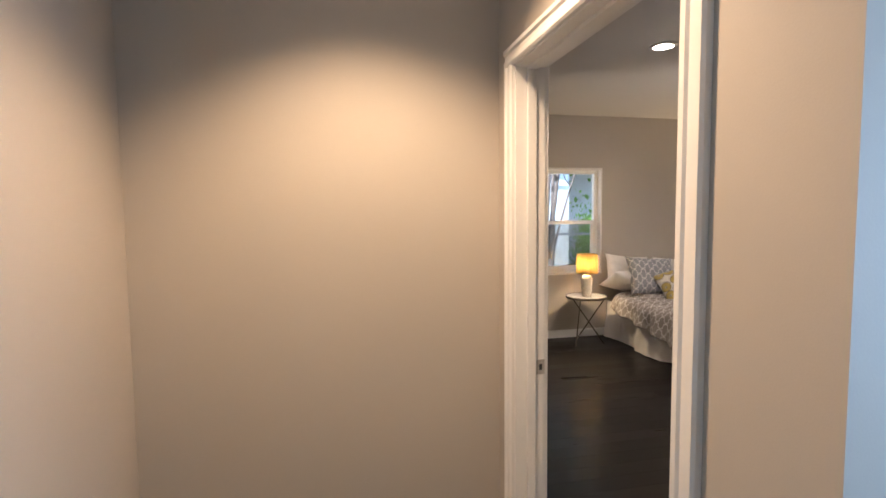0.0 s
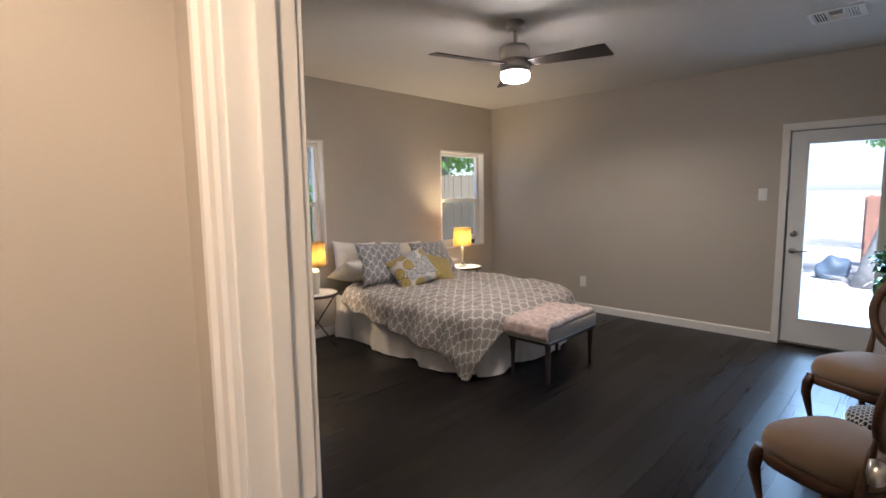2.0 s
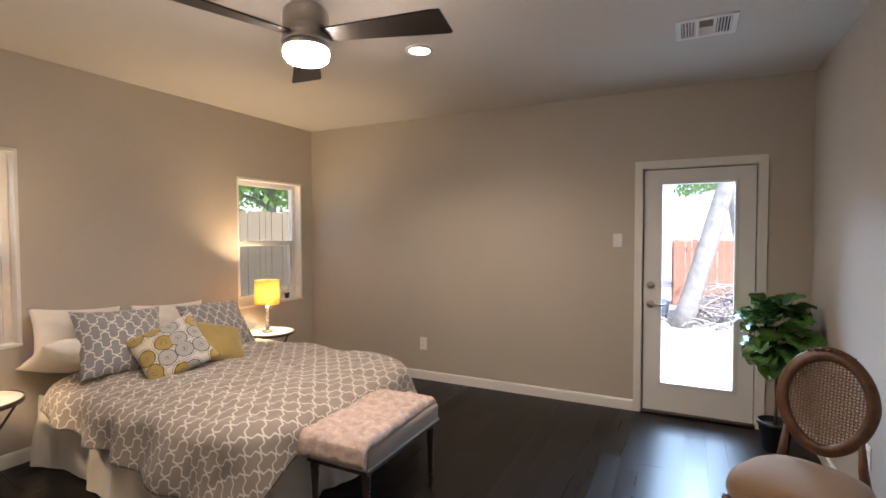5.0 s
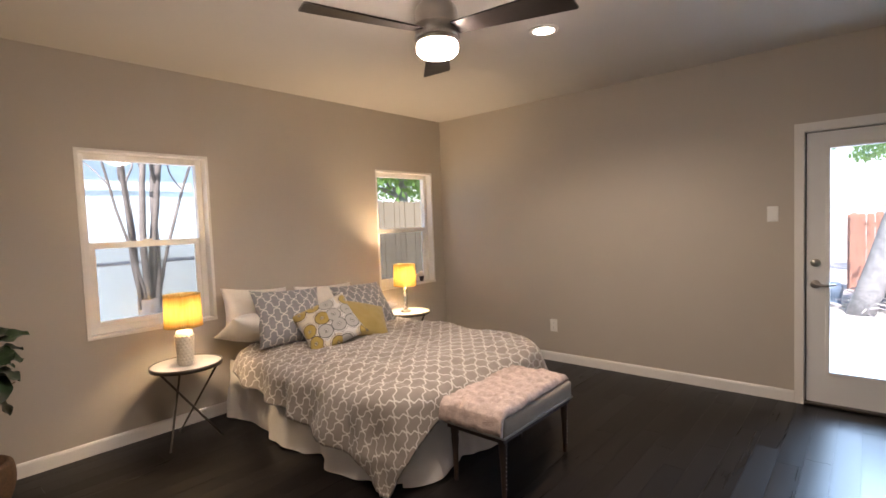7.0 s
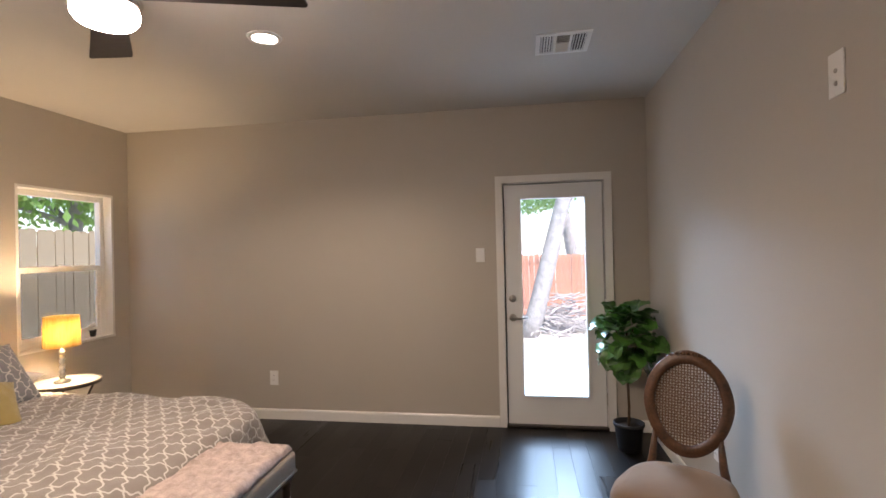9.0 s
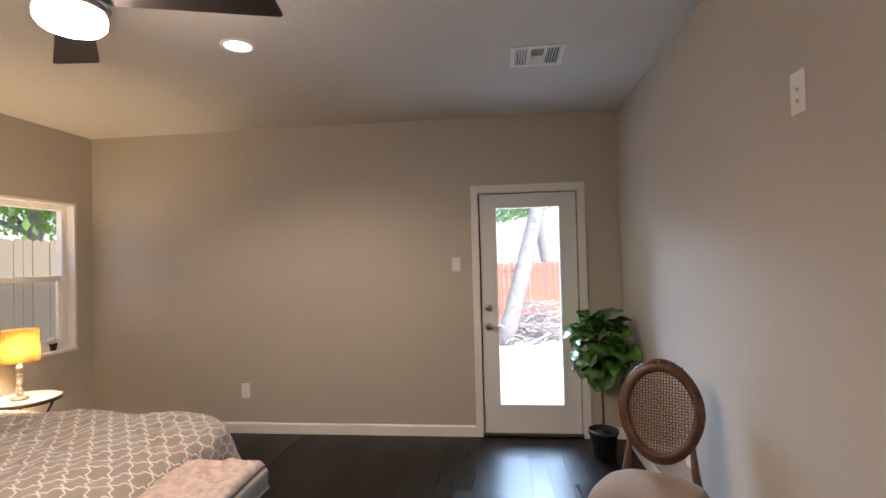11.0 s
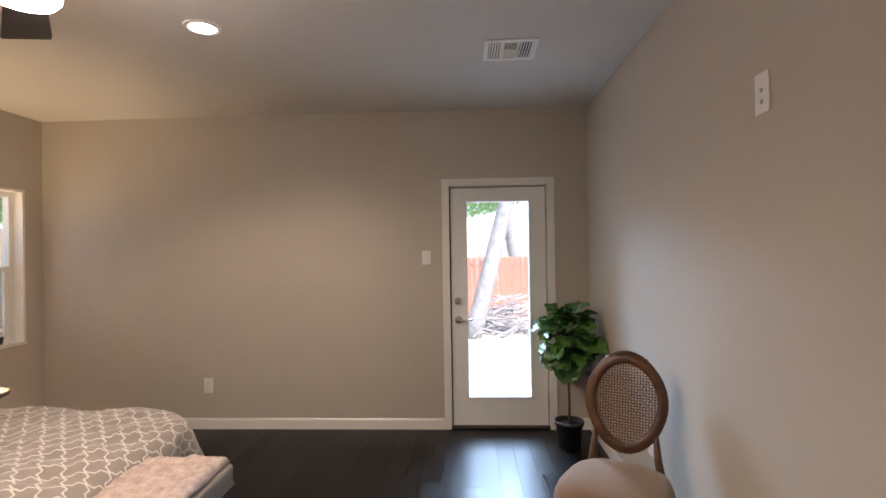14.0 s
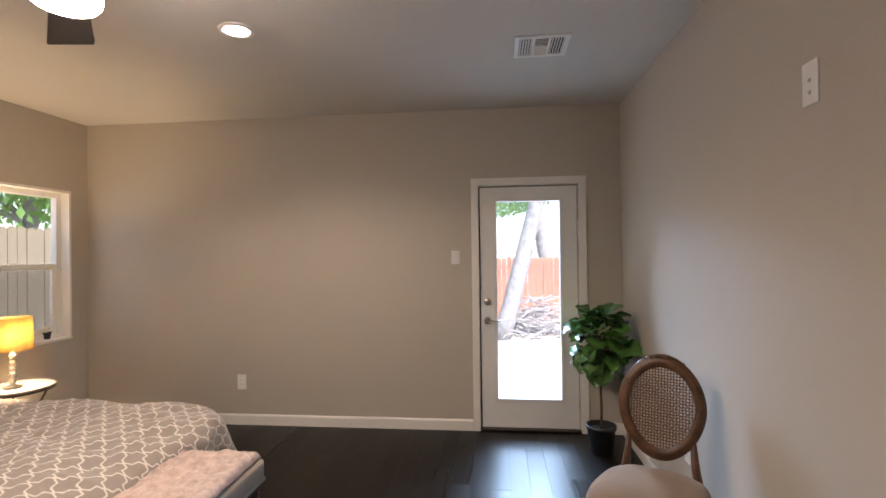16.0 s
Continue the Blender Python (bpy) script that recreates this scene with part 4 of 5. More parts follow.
# leaf colour darkened to stand in for the dim corner's shade
M_SHADED_LEAF = leaf_material("shade_darkened_fig_leaf", (0.022, 0.050, 0.018), (0.010, 0.024, 0.010))
leaf_meshes = [finish("leaf", fig_leaf(0.125 + 0.018 * k, 0.066 + 0.009 * k, k * 1.7), M_LEAF) for k in range(4)]


shaded_leaf_meshes = [finish("leaf", fig_leaf(0.125 + 0.02 * k, 0.07 + 0.009 * k, k * 2.3), M_SHADED_LEAF) for k in range(4)]


def fig_tree(m, label, pot_kind, height, crown, leaves, seed):
    rng = random.Random(seed)
    shapes = leaf_meshes if pot_kind == "black" else shaded_leaf_meshes
    ob = thing("potted_plant", label, "plant", m)
    if pot_kind == "black":
        part("pot", spun([(0, 0), (0.078, 0), (0.082, 0.006), (0.102, 0.17), (0.110, 0.175), (0.110, 0.198), (0.100, 0.198), (0.098, 0.17), (0, 0.165)], 36), M_BLACK, ob, "black plastic pot")
        ph = 0.165
    else:
        prof = [(0, 0), (0.12, 0)]
        for k in range(14):
            rr = 0.12 + 0.045 * math.sin(k / 13 * 2.2)
            prof += [(rr + 0.006, 0.01 + k * 0.018), (rr, 0.019 + k * 0.018)]
        prof += [(0.145, 0.262), (0.135, 0.262), (0.13, 0.22), (0, 0.215)]
        part("pot", spun(prof, 40), M_BASKET, ob, "woven brown basket")
        ph = 0.215
    part("soil", spun([(0, ph + 0.004), (0.05, ph + 0.010), (0.094, ph + 0.003)], 24), M_SOIL, ob)
    top = height - crown * 0.9
    trunk = [(0, 0, ph), (0.006, 0.004, ph + 0.15), (-0.004, 0.006, top - 0.12), (0.0, 0.0, top + crown * 0.3)]
    part("trunk", tube(trunk, [0.011, 0.010, 0.009, 0.006], 8), M_STEM, ob)
    tips = []
    for k in range(7):
        a = math.tau * k / 7 + rng.uniform(-0.3, 0.3)
        e = rng.uniform(0.0, 1.15)
        z0 = top - 0.22 + 0.045 * k
        p = [Vector((0, 0, z0))]
        for t in (0.5, 1.0):
            p.append(Vector((math.cos(a) * math.cos(e) * crown * 0.62 * t, math.sin(a) * math.cos(e) * crown * 0.62 * t, z0 + math.sin(e) * crown * 0.9 * t)))
        part("branch", tube(p, [0.006, 0.005, 0.003], 6), M_STEM, ob)
        tips.append(p)
    for k in range(leaves):
        a = rng.uniform(0, math.tau)
        h = 1 - 2 * (k + 0.5) / leaves
        rad = math.sqrt(1 - h * h) * rng.uniform(0.25, 0.62)
        base = Vector((math.cos(a) * rad * crown * 0.62, math.sin(a) * rad * crown * 0.62, height - crown * 0.72 + h * crown * 0.52))
        e = 0.75 * h + rng.uniform(-0.5, 0.4)
        lf = new("leaf", shapes[k % 4])
        lf.parent = ob
        lf.matrix_local = Matrix.Translation(base) @ Matrix.Rotation(a, 4, "Z") @ Matrix.Rotation(-e, 4, "Y") @ Matrix.Rotation(rng.uniform(-0.6, 0.6), 4, "X")
    return ob


fig_tree(pose(-0.255, 4.64, 0), "small potted fig tree with glossy leaves by the door", "black", 1.04, 0.31, 84, 3)
fig_tree(pose(-4.40, 0.72, 0), "fig plant in a woven basket by the wall, leaves darkened to mimic shade", "basket", 1.02, 0.33, 34, 8)


# small flower pot on the window ledge
fp = thing("flower_pot", "small dark pot with white flowers on the window sill", "flower pot", pose(-4.80, 4.655, WZ[0] + 0.022))
part("pot", spun([(0, 0), (0.022, 0), (0.030, 0.05), (0.032, 0.06), (0.028, 0.06), (0.026, 0.05), (0, 0.05)], 20), M_BLACK, fp)
bl = bmesh.new()
for k in range(26):
    a, e = random.uniform(0, math.tau), random.uniform(0, 1.3)
    join(bl, spun([(0, -0.004), (0.011, 0), (0.008, 0.005), (0, 0.006)], 7), Matrix.Translation((0.03 * math.cos(a) * math.cos(e), 0.03 * math.sin(a) * math.cos(e), 0.075 + 0.045 * math.sin(e))) @ Matrix.Rotation(e - 1.5, 4, "Y"))
join(bl, tube([(0, 0, 0.045), (0, 0, 0.09)], 0.006, 6))
part("flowers", bl, M_WHITE, fp, "white blossoms")

# ---- ceiling fan ----
fan = thing("ceiling_fan", "three-blade ceiling fan with nickel motor and lit lamp", "ceiling fan", pose(-2.371, 2.313, 0))
part("canopy", spun([(0, 2.69), (0.066, 2.69), (0.066, 2.655), (0.060, 2.637), (0.024, 2.630), (0, 2.630)], 32), M_NICKEL, fan)
part("downrod", tube([(0, 0, 2.635), (0, 0, 2.535)], 0.013, 14), M_NICKEL, fan)
part("motor_housing", spun([(0, 2.545), (0.022, 2.545), (0.028, 2.530), (0.085, 2.526), (0.098, 2.512), (0.104, 2.485), (0.104, 2.435), (0.107, 2.433), (0.107, 2.425), (0.104, 2.423), (0.104, 2.385), (0.112, 2.368), (0, 2.368)], 44), M_NICKEL, fan)
part("light_kit", spun([(0, 2.368), (0.100, 2.368), (0.104, 2.358), (0.104, 2.345), (0.096, 2.343), (0, 2.343)], 40), M_NICKEL, fan)
part("lamp_glass", spun([(0.096, 2.344), (0.102, 2.330), (0.100, 2.308), (0.086, 2.290), (0.05, 2.279), (0, 2.276)], 40), M_FANLENS, fan, "glowing white glass")
M_BLADE = material("dark_fan_blade", (0.022, 0.017, 0.015), 0.35, 0.3, 8, 0.1, 60)
for k in range(3):
    bm = bmesh.new()
    outline = [(0.10, -0.050), (0.30, -0.064), (0.60, -0.083), (0.645, -0.080), (0.665, 0.075), (0.655, 0.083), (0.30, 0.058), (0.10, 0.045)]
    lo = [bm.verts.new((x, y, -0.004)) for x, y in outline]
    hi = [bm.verts.new((x, y, 0.004)) for x, y in outline]
    bm.faces.new(lo[::-1])
    bm.faces.new(hi)
    for i in range(len(outline)):
        i2 = (i + 1) % len(outline)
        bm.faces.new([lo[i], lo[i2], hi[i2], hi[i]])
    bl_ob = part("blade", bm, M_BLADE, fan, "dark blade")
    bl_ob.matrix_local = pose(0, 0, 2.400, 0, 0, 12 + 120 * k) @ pose(0, 0, 0, -11, 0, 0)
    part("blade_iron", box(bmesh.new(), 0.085, 0.17, -0.022, 0.022, 0.004, 0.010, 0.002), M_NICKEL, bl_ob)


# ---- downlights ----
def downlight(x, y):
    ob = thing("downlight", "lit round recessed downlight in the ceiling", "ceiling light", pose(x, y, ZC), "recessed downlights")
    part("trim_ring", spun([(0.066, -0.002), (0.070, -0.010), (0.090, -0.006), (0.094, 0.0), (0.066, 0.0), (0.066, -0.002)], 40), M_TRIM, ob)
    part("lens", spun([(0, -0.006), (0.055, -0.006), (0.068, -0.004), (0.068, 0.0)], 32), M_LENS, ob, "glowing lens")


downlight(-2.375, 3.367)
downlight(-2.370, 1.298)
downlight(-0.46, -0.86)

# ---- air vent ----
vent = thing("ceiling_vent", "white stamped metal ceiling air vent", "air vent", pose(-0.737, 3.789, ZC))
for b in ((-0.155, 0.155, -0.145, -0.115), (-0.155, 0.155, 0.115, 0.145), (-0.155, -0.128, -0.115, 0.115), (0.128, 0.155, -0.115, 0.115), (-0.052, -0.036, -0.115, 0.115), (0.036, 0.052, -0.115, 0.115), (-0.036, 0.036, -0.006, 0.006)):
    part("frame", box(bmesh.new(), b[0], b[1], b[2], b[3], -0.010, -0.001, 0.002), M_PLATE, vent)
# solid dark sheet behind the slats paints the duct's shade
part("backing", box(bmesh.new(), -0.128, 0.128, -0.115, 0.115, -0.0025, -0.0005), M_HOLE_SHADE, vent, "dark sheet in place of the duct's shade")
slat_a = finish("slat", box(bmesh.new(), -0.006, 0.006, -0.115, 0.115, -0.0006, 0.0006), M_PLATE)
slat_b = finish("slat", box(bmesh.new(), -0.036, 0.036, -0.006, 0.006, -0.0006, 0.0006), M_PLATE)
for k in range(5):
    for x0, tilt in ((-0.120, 40), (0.060, -40)):
        s = new("slat", slat_a)
        s.parent = vent
        s.matrix_local = pose(x0 + k * 0.0155, 0, -0.0065, 0, tilt, 0)
for k in range(12):
    s = new("slat", slat_b)
    s.parent = vent
    s.matrix_local = pose(0, -0.106 + k * 0.0182 + (0.010 if k > 5 else 0), -0.0065, 40 if k < 6 else -40, 0, 0)


# ---- switches and outlets ----
def wall_plate(name, label, m, kind, w=0.074, h=0.118):
    ob = thing(name, label, "outlet" if kind != "switch" else "light switch", m)
    part("plate", box(bmesh.new(), -w / 2, w / 2, -0.006, 0, -h / 2, h / 2, 0.003), M_PLATE, ob)
    if kind == "outlet":
        for z in (-0.022, 0.022):
            o = part("socket", box(bmesh.new(), -0.017, 0.017, -0.0085, -0.005, z - 0.015, z + 0.015, 0.003), M_PLATE, ob)
            for x in (-0.006, 0.006):
                part("slot_shade", box(bmesh.new(), x - 0.0012, x + 0.0012, -0.0090, -0.0070, z - 0.002, z + 0.008), M_HOLE_SHADE, o)
    elif kind == "switch":
        part("rocker", box(bmesh.new(), -0.016, 0.016, -0.010, -0.004, -0.033, 0.033, 0.003), M_PLATE, ob)
    else:
        for z in (-0.030, 0.010):
            part("jack", spun([(0, 0), (0.0075, 0), (0.0065, 0.003), (0.003, 0.004), (0, 0.004)], 12), M_NICKEL, ob).matrix_local = pose(0, -0.006, z, 90)
    return ob


wall_plate("outlet", "white duplex outlet low on the wall", pose(-3.254, YF, 0.372), "outlet", 0.080, 0.130)
wall_plate("light_switch", "white rocker switch beside the outside door", pose(-1.353, YF, 1.447), "switch")
wall_plate("wall_plate", "white cable plate high on the wall", pose(0, 2.579, 2.015, 0, 0, -90), "jack", 0.080, 0.140)
wall_plate("outlet", "white duplex outlet low on the wall", pose(0, 3.66, 0.40, 0, 0, -90), "outlet")
wall_plate("outlet", "white duplex outlet low on the wall", pose(HX, -1.545, 0.40, 0, 0, 90), "outlet")


# ---- outdoors ----
GZ = -0.36
M_GROUND = material("pale_dry_ground", (0.50, 0.47, 0.42), 0.95, 0.18, 1.2, 0.4, 40)
M_CEDAR = material("red_cedar_board", (0.40, 0.19, 0.12), 0.8, 0.3, 5, 0.3, 60)
M_PINE = material("weathered_pine_board", (0.18, 0.125, 0.068), 0.85, 0.25, 5, 0.3, 60)
M_SIDING = material("pale_blue_white_house_paint", (0.66, 0.76, 0.76), 0.7, 0.04, 2, 0.1, 40)
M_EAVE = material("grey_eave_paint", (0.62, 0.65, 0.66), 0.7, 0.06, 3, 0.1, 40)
M_BARK = material("pale_grey_bark", (0.27, 0.26, 0.25), 0.9, 0.3, 9, 0.8, 40)
M_SMOOTHBARK = material("smooth_myrtle_bark", (0.25, 0.225, 0.20), 0.8, 0.25, 7, 0.3, 40)
M_TWIG = material("dry_twig", (0.42, 0.40, 0.39), 0.9, 0.3, 20, 0.3, 60)
M_TARP = material("blue_grey_tarp", (0.10, 0.14, 0.19), 0.5, 0.2, 8, 0.4, 40)
M_GALV = material("galvanised_pipe", (0.55, 0.56, 0.57), 0.4, 0.1, 10, 0.1, 60, metal=0.8)
M_TREELEAF = material("tree_leaf", (0.20, 0.36, 0.10), 0.6, 0.35, 3, 0.1, 40, second=(0.10, 0.21, 0.05))

nt = M_TREELEAF.node_tree
thin = nt.nodes.new("ShaderNodeBsdfTranslucent")
thin.inputs["Color"].default_value = (0.34, 0.54, 0.16, 1)
both = nt.nodes.new("ShaderNodeMixShader")
both.inputs[0].default_value = 0.6
nt.links.new(nt.nodes["Principled BSDF"].outputs[0], both.inputs[1])
nt.links.new(thin.outputs[0], both.inputs[2])
nt.links.new(both.outputs[0], nt.nodes["Material Output"].inputs["Surface"])

bm = bmesh.new()
s = 900.0
inner = [(XW - 0.9, HY - 1.2), (4.2, HY - 1.2), (4.2, YF + 0.9), (XW - 0.9, YF + 0.9)]
a = [bm.verts.new((x, y, GZ)) for x, y in ((-s, -s), (s, -s), (s, s), (-s, s))]
b = [bm.verts.new((x, y, GZ)) for x, y in inner]
for k in range(4):
    bm.faces.new([a[k], a[(k + 1) % 4], b[(k + 1) % 4], b[k]])
bm.faces.new(b)
structure("ground", bm, M_GROUND, "pale dry yard ground round the house", "ground")
structure("foundation", box(bmesh.new(), XW - 0.13, 3.30, HY - 0.10, YF + 0.13, GZ - 0.05, -0.105), M_EAVE, "grey concrete foundation of the house", "foundation")
structure("patio", box(bmesh.new(), -2.6, 1.6, YF + 0.16, YF + 2.6, GZ - 0.04, -0.17, 0.01), material("pale_concrete", (0.60, 0.58, 0.55), 0.85, 0.08, 3, 0.3, 60), "pale concrete patio slab at the door", "patio")


def board_fence(m, length, height, board, mat, label, seed):
    rng = random.Random(seed)
    ob = thing("fence", label, "fence", m)
    shared = []
    for k in range(4):
        bm = bmesh.new()
        w, h = board - 0.006, height - 0.01 * k
        pts = [(0, 0), (w, 0), (w, h - 0.03), (w - 0.03, h), (0.03, h), (0, h - 0.03)]
        f = [bm.verts.new((x, 0, z)) for x, z in pts]
        g = [bm.verts.new((x, 0.018, z)) for x, z in pts]
        bm.faces.new(f)
        bm.faces.new(g[::-1])
        for i in range(6):
            bm.faces.new([f[i], f[(i + 1) % 6], g[(i + 1) % 6], g[i]])
        shared.append(finish("board", bm, mat))
    for k in range(int(length / board)):
        o = new("board", shared[rng.randrange(4)])
        o.parent = ob
        o.matrix_local = pose(k * board, -0.002 + rng.uniform(-0.004, 0.004), 0, 0, rng.uniform(-0.3, 0.3), 0)
    for z in (0.35, height * 0.55, height - 0.28):
        part("rail", box(bmesh.new(), 0, length, 0.024, 0.062, z - 0.045, z + 0.045), mat, ob)
    for k in range(int(length / 2.4) + 1):
        part("post", box(bmesh.new(), k * 2.4 - 0.045, k * 2.4 + 0.045, 0.064, 0.154, 0, height - 0.05), mat, ob)
    return ob


board_fence(pose(-6.6, 4.0, GZ, 0, 0, 90), 9.4, 2.24, 0.115, M_PINE, "weathered tan wooden board fence beside the house", 2)
board_fence(pose(-1.15, 14.6, GZ), 9.0, 1.72, 0.142, M_CEDAR, "red-brown cedar board fence across the yard", 4)

# neighbouring house behind the first window
nb = thing("neighbour_house", "white painted neighbouring house with grey eaves", "house", pose(-8.2, 0, GZ))
part("wall", box(bmesh.new(), -6.0, 0, -7.0, 3.5, 0, 2.95), M_SIDING, nb, "white painted wall")
part("roof", box(bmesh.new(), -6.4, 0.10, -7.5, 6.6, 2.98, 3.12, 0.02), M_EAVE, nb)
part("fascia", box(bmesh.new(), 0.05, 0.09, -7.5, 6.6, 2.84, 2.98), M_SIDING, nb)
part("gutter", box(bmesh.new(), 0.093, 0.17, -7.5, 6.6, 2.87, 2.97, 0.02), M_SIDING, nb)
part("soffit", box(bmesh.new(), 0.033, 0.048, -7.4, 6.5, 2.90, 2.975), M_EAVE, nb)
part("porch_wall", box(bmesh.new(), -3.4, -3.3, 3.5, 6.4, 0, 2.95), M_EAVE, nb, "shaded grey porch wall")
part("porch_post", box(bmesh.new(), 0.25, 0.37, 6.2, 6.32, 0, 2.95), M_SIDING, nb)
part("trim_board", box(bmesh.new(), 0.003, 0.03, -7.0, 3.45, 2.42, 2.60), M_SIDING, nb)

# pipe-rail fence between the houses
pf = thing("rail_fence", "galvanised pipe rail fence between the houses", "fence", pose(-6.9, 0, GZ))
part("top_rail", tube([(0, -3, 1.53), (0, 3.9, 1.53)], 0.022, 10), M_GALV, pf)
for y in (-2.6, 0.4, 3.75):
    part("post", tube([(0, y, 0), (0, y, 1.56)], 0.025, 10), M_GALV, pf)


def limb(bm, start, way, length, r0, r1, rng, steps=7, bend=0.12):
    pts, rad = [Vector(start)], [r0]
    d = Vector(way).normalized()
    for k in range(1, steps + 1):
        d = (d + Vector((rng.uniform(-bend, bend), rng.uniform(-bend, bend), rng.uniform(-bend, bend) * 0.5))).normalized()
        pts.append(pts[-1] + d * length / steps)
        rad.append(r0 + (r1 - r0) * k / steps)
    join(bm, tube(pts, rad, 9))
    return pts


def crown(bm, centre, radius, count, size, rng):
    """Many small leaves in uneven clumps round centre."""
    clumps = []
    for k in range(26):
        v = Vector((rng.gauss(0, 1), rng.gauss(0, 1), rng.gauss(0, 0.7))).normalized() * rng.uniform(0.35, 1.0)
        clumps.append((Vector(centre) + Vector((v.x * radius[0], v.y * radius[1], v.z * radius[2])), rng.uniform(0.16, 0.36)))
    for k in range(count):
        c, s = clumps[k % 26]
        p = c + Vector((rng.gauss(0, s * radius[0]), rng.gauss(0, s * radius[1]), rng.gauss(0, s * radius[2])))
        m = Matrix.Translation(p) @ Euler((rng.uniform(0, 6.3), rng.uniform(0, 6.3), rng.uniform(0, 6.3))).to_matrix().to_4x4()
        z = size * rng.uniform(0.6, 1.3)
        q = [bm.verts.new(m @ Vector(c2)) for c2 in ((0, 0, 0), (z * 0.5, z * 0.3, 0.1 * z), (z, 0, 0), (z * 0.5, -z * 0.3, 0.1 * z))]
        bm.faces.new(q)


def tree(m, label, build, leaf_sets, bark, seed):
    rng = random.Random(seed)
    ob = thing("tree", label, "tree", m)
    bm = bmesh.new()
    build(bm, rng)
    part("trunk", bm, bark, ob)
    if leaf_sets:
        bm = bmesh.new()
        for c, r, n, s in leaf_sets:
            crown(bm, c, r, n, s, rng)
        part("crown", bm, M_TREELEAF, ob, "bright green leaves")
    return ob


def myrtle(bm, rng):
    limb(bm, (0, 0, 0), (0, 0, 1), 1.15, 0.12, 0.11, rng, 4, 0.03)
    for y, x, r, spread in ((-0.08, 0.02, 0.026, -0.13), (-0.05, -0.04, 0.030, -0.07), (-0.01, 0.04, 0.038, -0.05), (0.04, 0.0, 0.042, 0.03), (0.07, 0.03, 0.036, 0.06), (0.09, -0.03, 0.020, 0.10), (-0.03, 0.05, 0.016, -0.10), (0.02, -0.05, 0.024, 0.0)):
        pts = limb(bm, (x, y, 1.05), (0.03, spread, 1), 2.6, r, r * 0.55, rng, 12, 0.075)
        for k in (6, 8):
            limb(bm, pts[k], (rng.uniform(-0.4, 0.4), rng.uniform(-0.45, 0.45), 0.9), 0.7, r * 0.5, r * 0.15, rng, 9, 0.3)


def leaning(bm, rng):
    pts = limb(bm, (0, 0, -0.1), (0.30, 0.03, 1), 4.4, 0.20, 0.14, rng, 9, 0.03)
    limb(bm, pts[6], (0.75, 0.2, 0.9), 2.6, 0.12, 0.05, rng, 8, 0.1)
    limb(bm, pts[8], (-0.7, -0.1, 0.8), 2.4, 0.12, 0.04, rng, 8, 0.12)
    limb(bm, pts[7], (-0.25, 0.7, -0.15), 1.3, 0.05, 0.012, rng, 8, 0.12)


def straight(bm, rng):
    pts = limb(bm, (0, 0, -0.1), (0.02, 0, 1), 4.2, 0.17, 0.10, rng, 8, 0.05)
    for k in range(4):
        limb(bm, pts[5 + k % 3], (rng.uniform(-1, 1), rng.uniform(-1, 1), 0.8), 1.8, 0.07, 0.02, rng, 6, 0.15)


tree(pose(-6.55, 2.30, GZ), "bare multi-stem crape myrtle with smooth grey bark", myrtle, [], M_SMOOTHBARK, 11)
tree(pose(-0.95, 11.4, GZ), "leaning tree with pale rough bark in the yard", leaning, [((0.2, 0.3, 5.0), (2.0, 1.6, 0.9), 2600, 0.13), ((0.35, 1.0, 2.95), (0.55, 0.5, 0.28), 620, 0.10)], M_BARK, 12)
tree(pose(0.75, 17.5, GZ), "dark-barked tree behind the cedar fence", lambda bm, r: (limb(bm, (0, 0, 0), (-0.10, 0, 1), 4.6, 0.20, 0.15, r, 8, 0.05)), [((-0.5, 0, 5.4), (2.2, 2.0, 1.2), 2200, 0.16)], M_BARK, 13)
for k, (x, y, sc) in enumerate(((-10.2, 9.4, 1.0), (-10.6, 12.5, 1.1), (-12.6, 5.8, 1.15), (-11.0, 16.0, 1.2))):
    tree(pose(x, y, GZ), "leafy green tree beyond the board fence", straight, [((0, 0, 3.7 * sc), (2.1 * sc, 2.1 * sc, 1.5 * sc), 11000, 0.17)], M_BARK, 20 + k)
tree(pose(-8.5, 4.45, GZ), "green shrub beside the neighbouring porch", lambda bm, r: limb(bm, (0, 0, 0), (0, 0, 1), 0.9, 0.05, 0.02, r), [((0, 0, 1.15), (0.55, 0.55, 0.85), 6500, 0.08)], M_BARK, 31)

# brush pile and tarp by the leaning tree
rng = random.Random(6)
bm = bmesh.new()
for k in range(260):
    a = rng.uniform(0, math.tau)
    rr = abs(rng.gauss(0, 0.55))
    x, y = rr * 1.35 * math.cos(a), rr * math.sin(a)
    z = max(0.03, 0.85 * math.exp(-(rr / 0.6) ** 2) * rng.random())
    ang, tl = rng.uniform(0, math.tau), rng.uniform(0.35, 1.0)
    d = Vector((math.cos(ang), math.sin(ang), rng.uniform(-0.25, 0.35)))
    p = [Vector((x, y, z)) + d * tl * (t - 0.5) + Vector((rng.uniform(-0.05, 0.05), rng.uniform(-0.05, 0.05), rng.uniform(-0.03, 0.05))) for t in (0, 0.35, 0.7, 1)]
    join(bm, tube([(q.x, q.y, max(0.012, q.z)) for q in p], [0.014, 0.012, 0.009, 0.005], 5))
solo("brush_pile", bm, M_TWIG, "heap of dry cut branches on the ground", "brush pile", pose(-0.15, 12.0, GZ), kind="stuff")
bm = bmesh.new()
bmesh.ops.create_icosphere(bm, subdivisions=4, radius=0.30)
for v in bm.verts:
    v.co.z = max(0.0, v.co.z * 1.15 + 0.12)
    v.co += v.co.normalized() * 0.10 * noise.noise(v.co * 4)
    v.co.z = max(0.0, v.co.z)
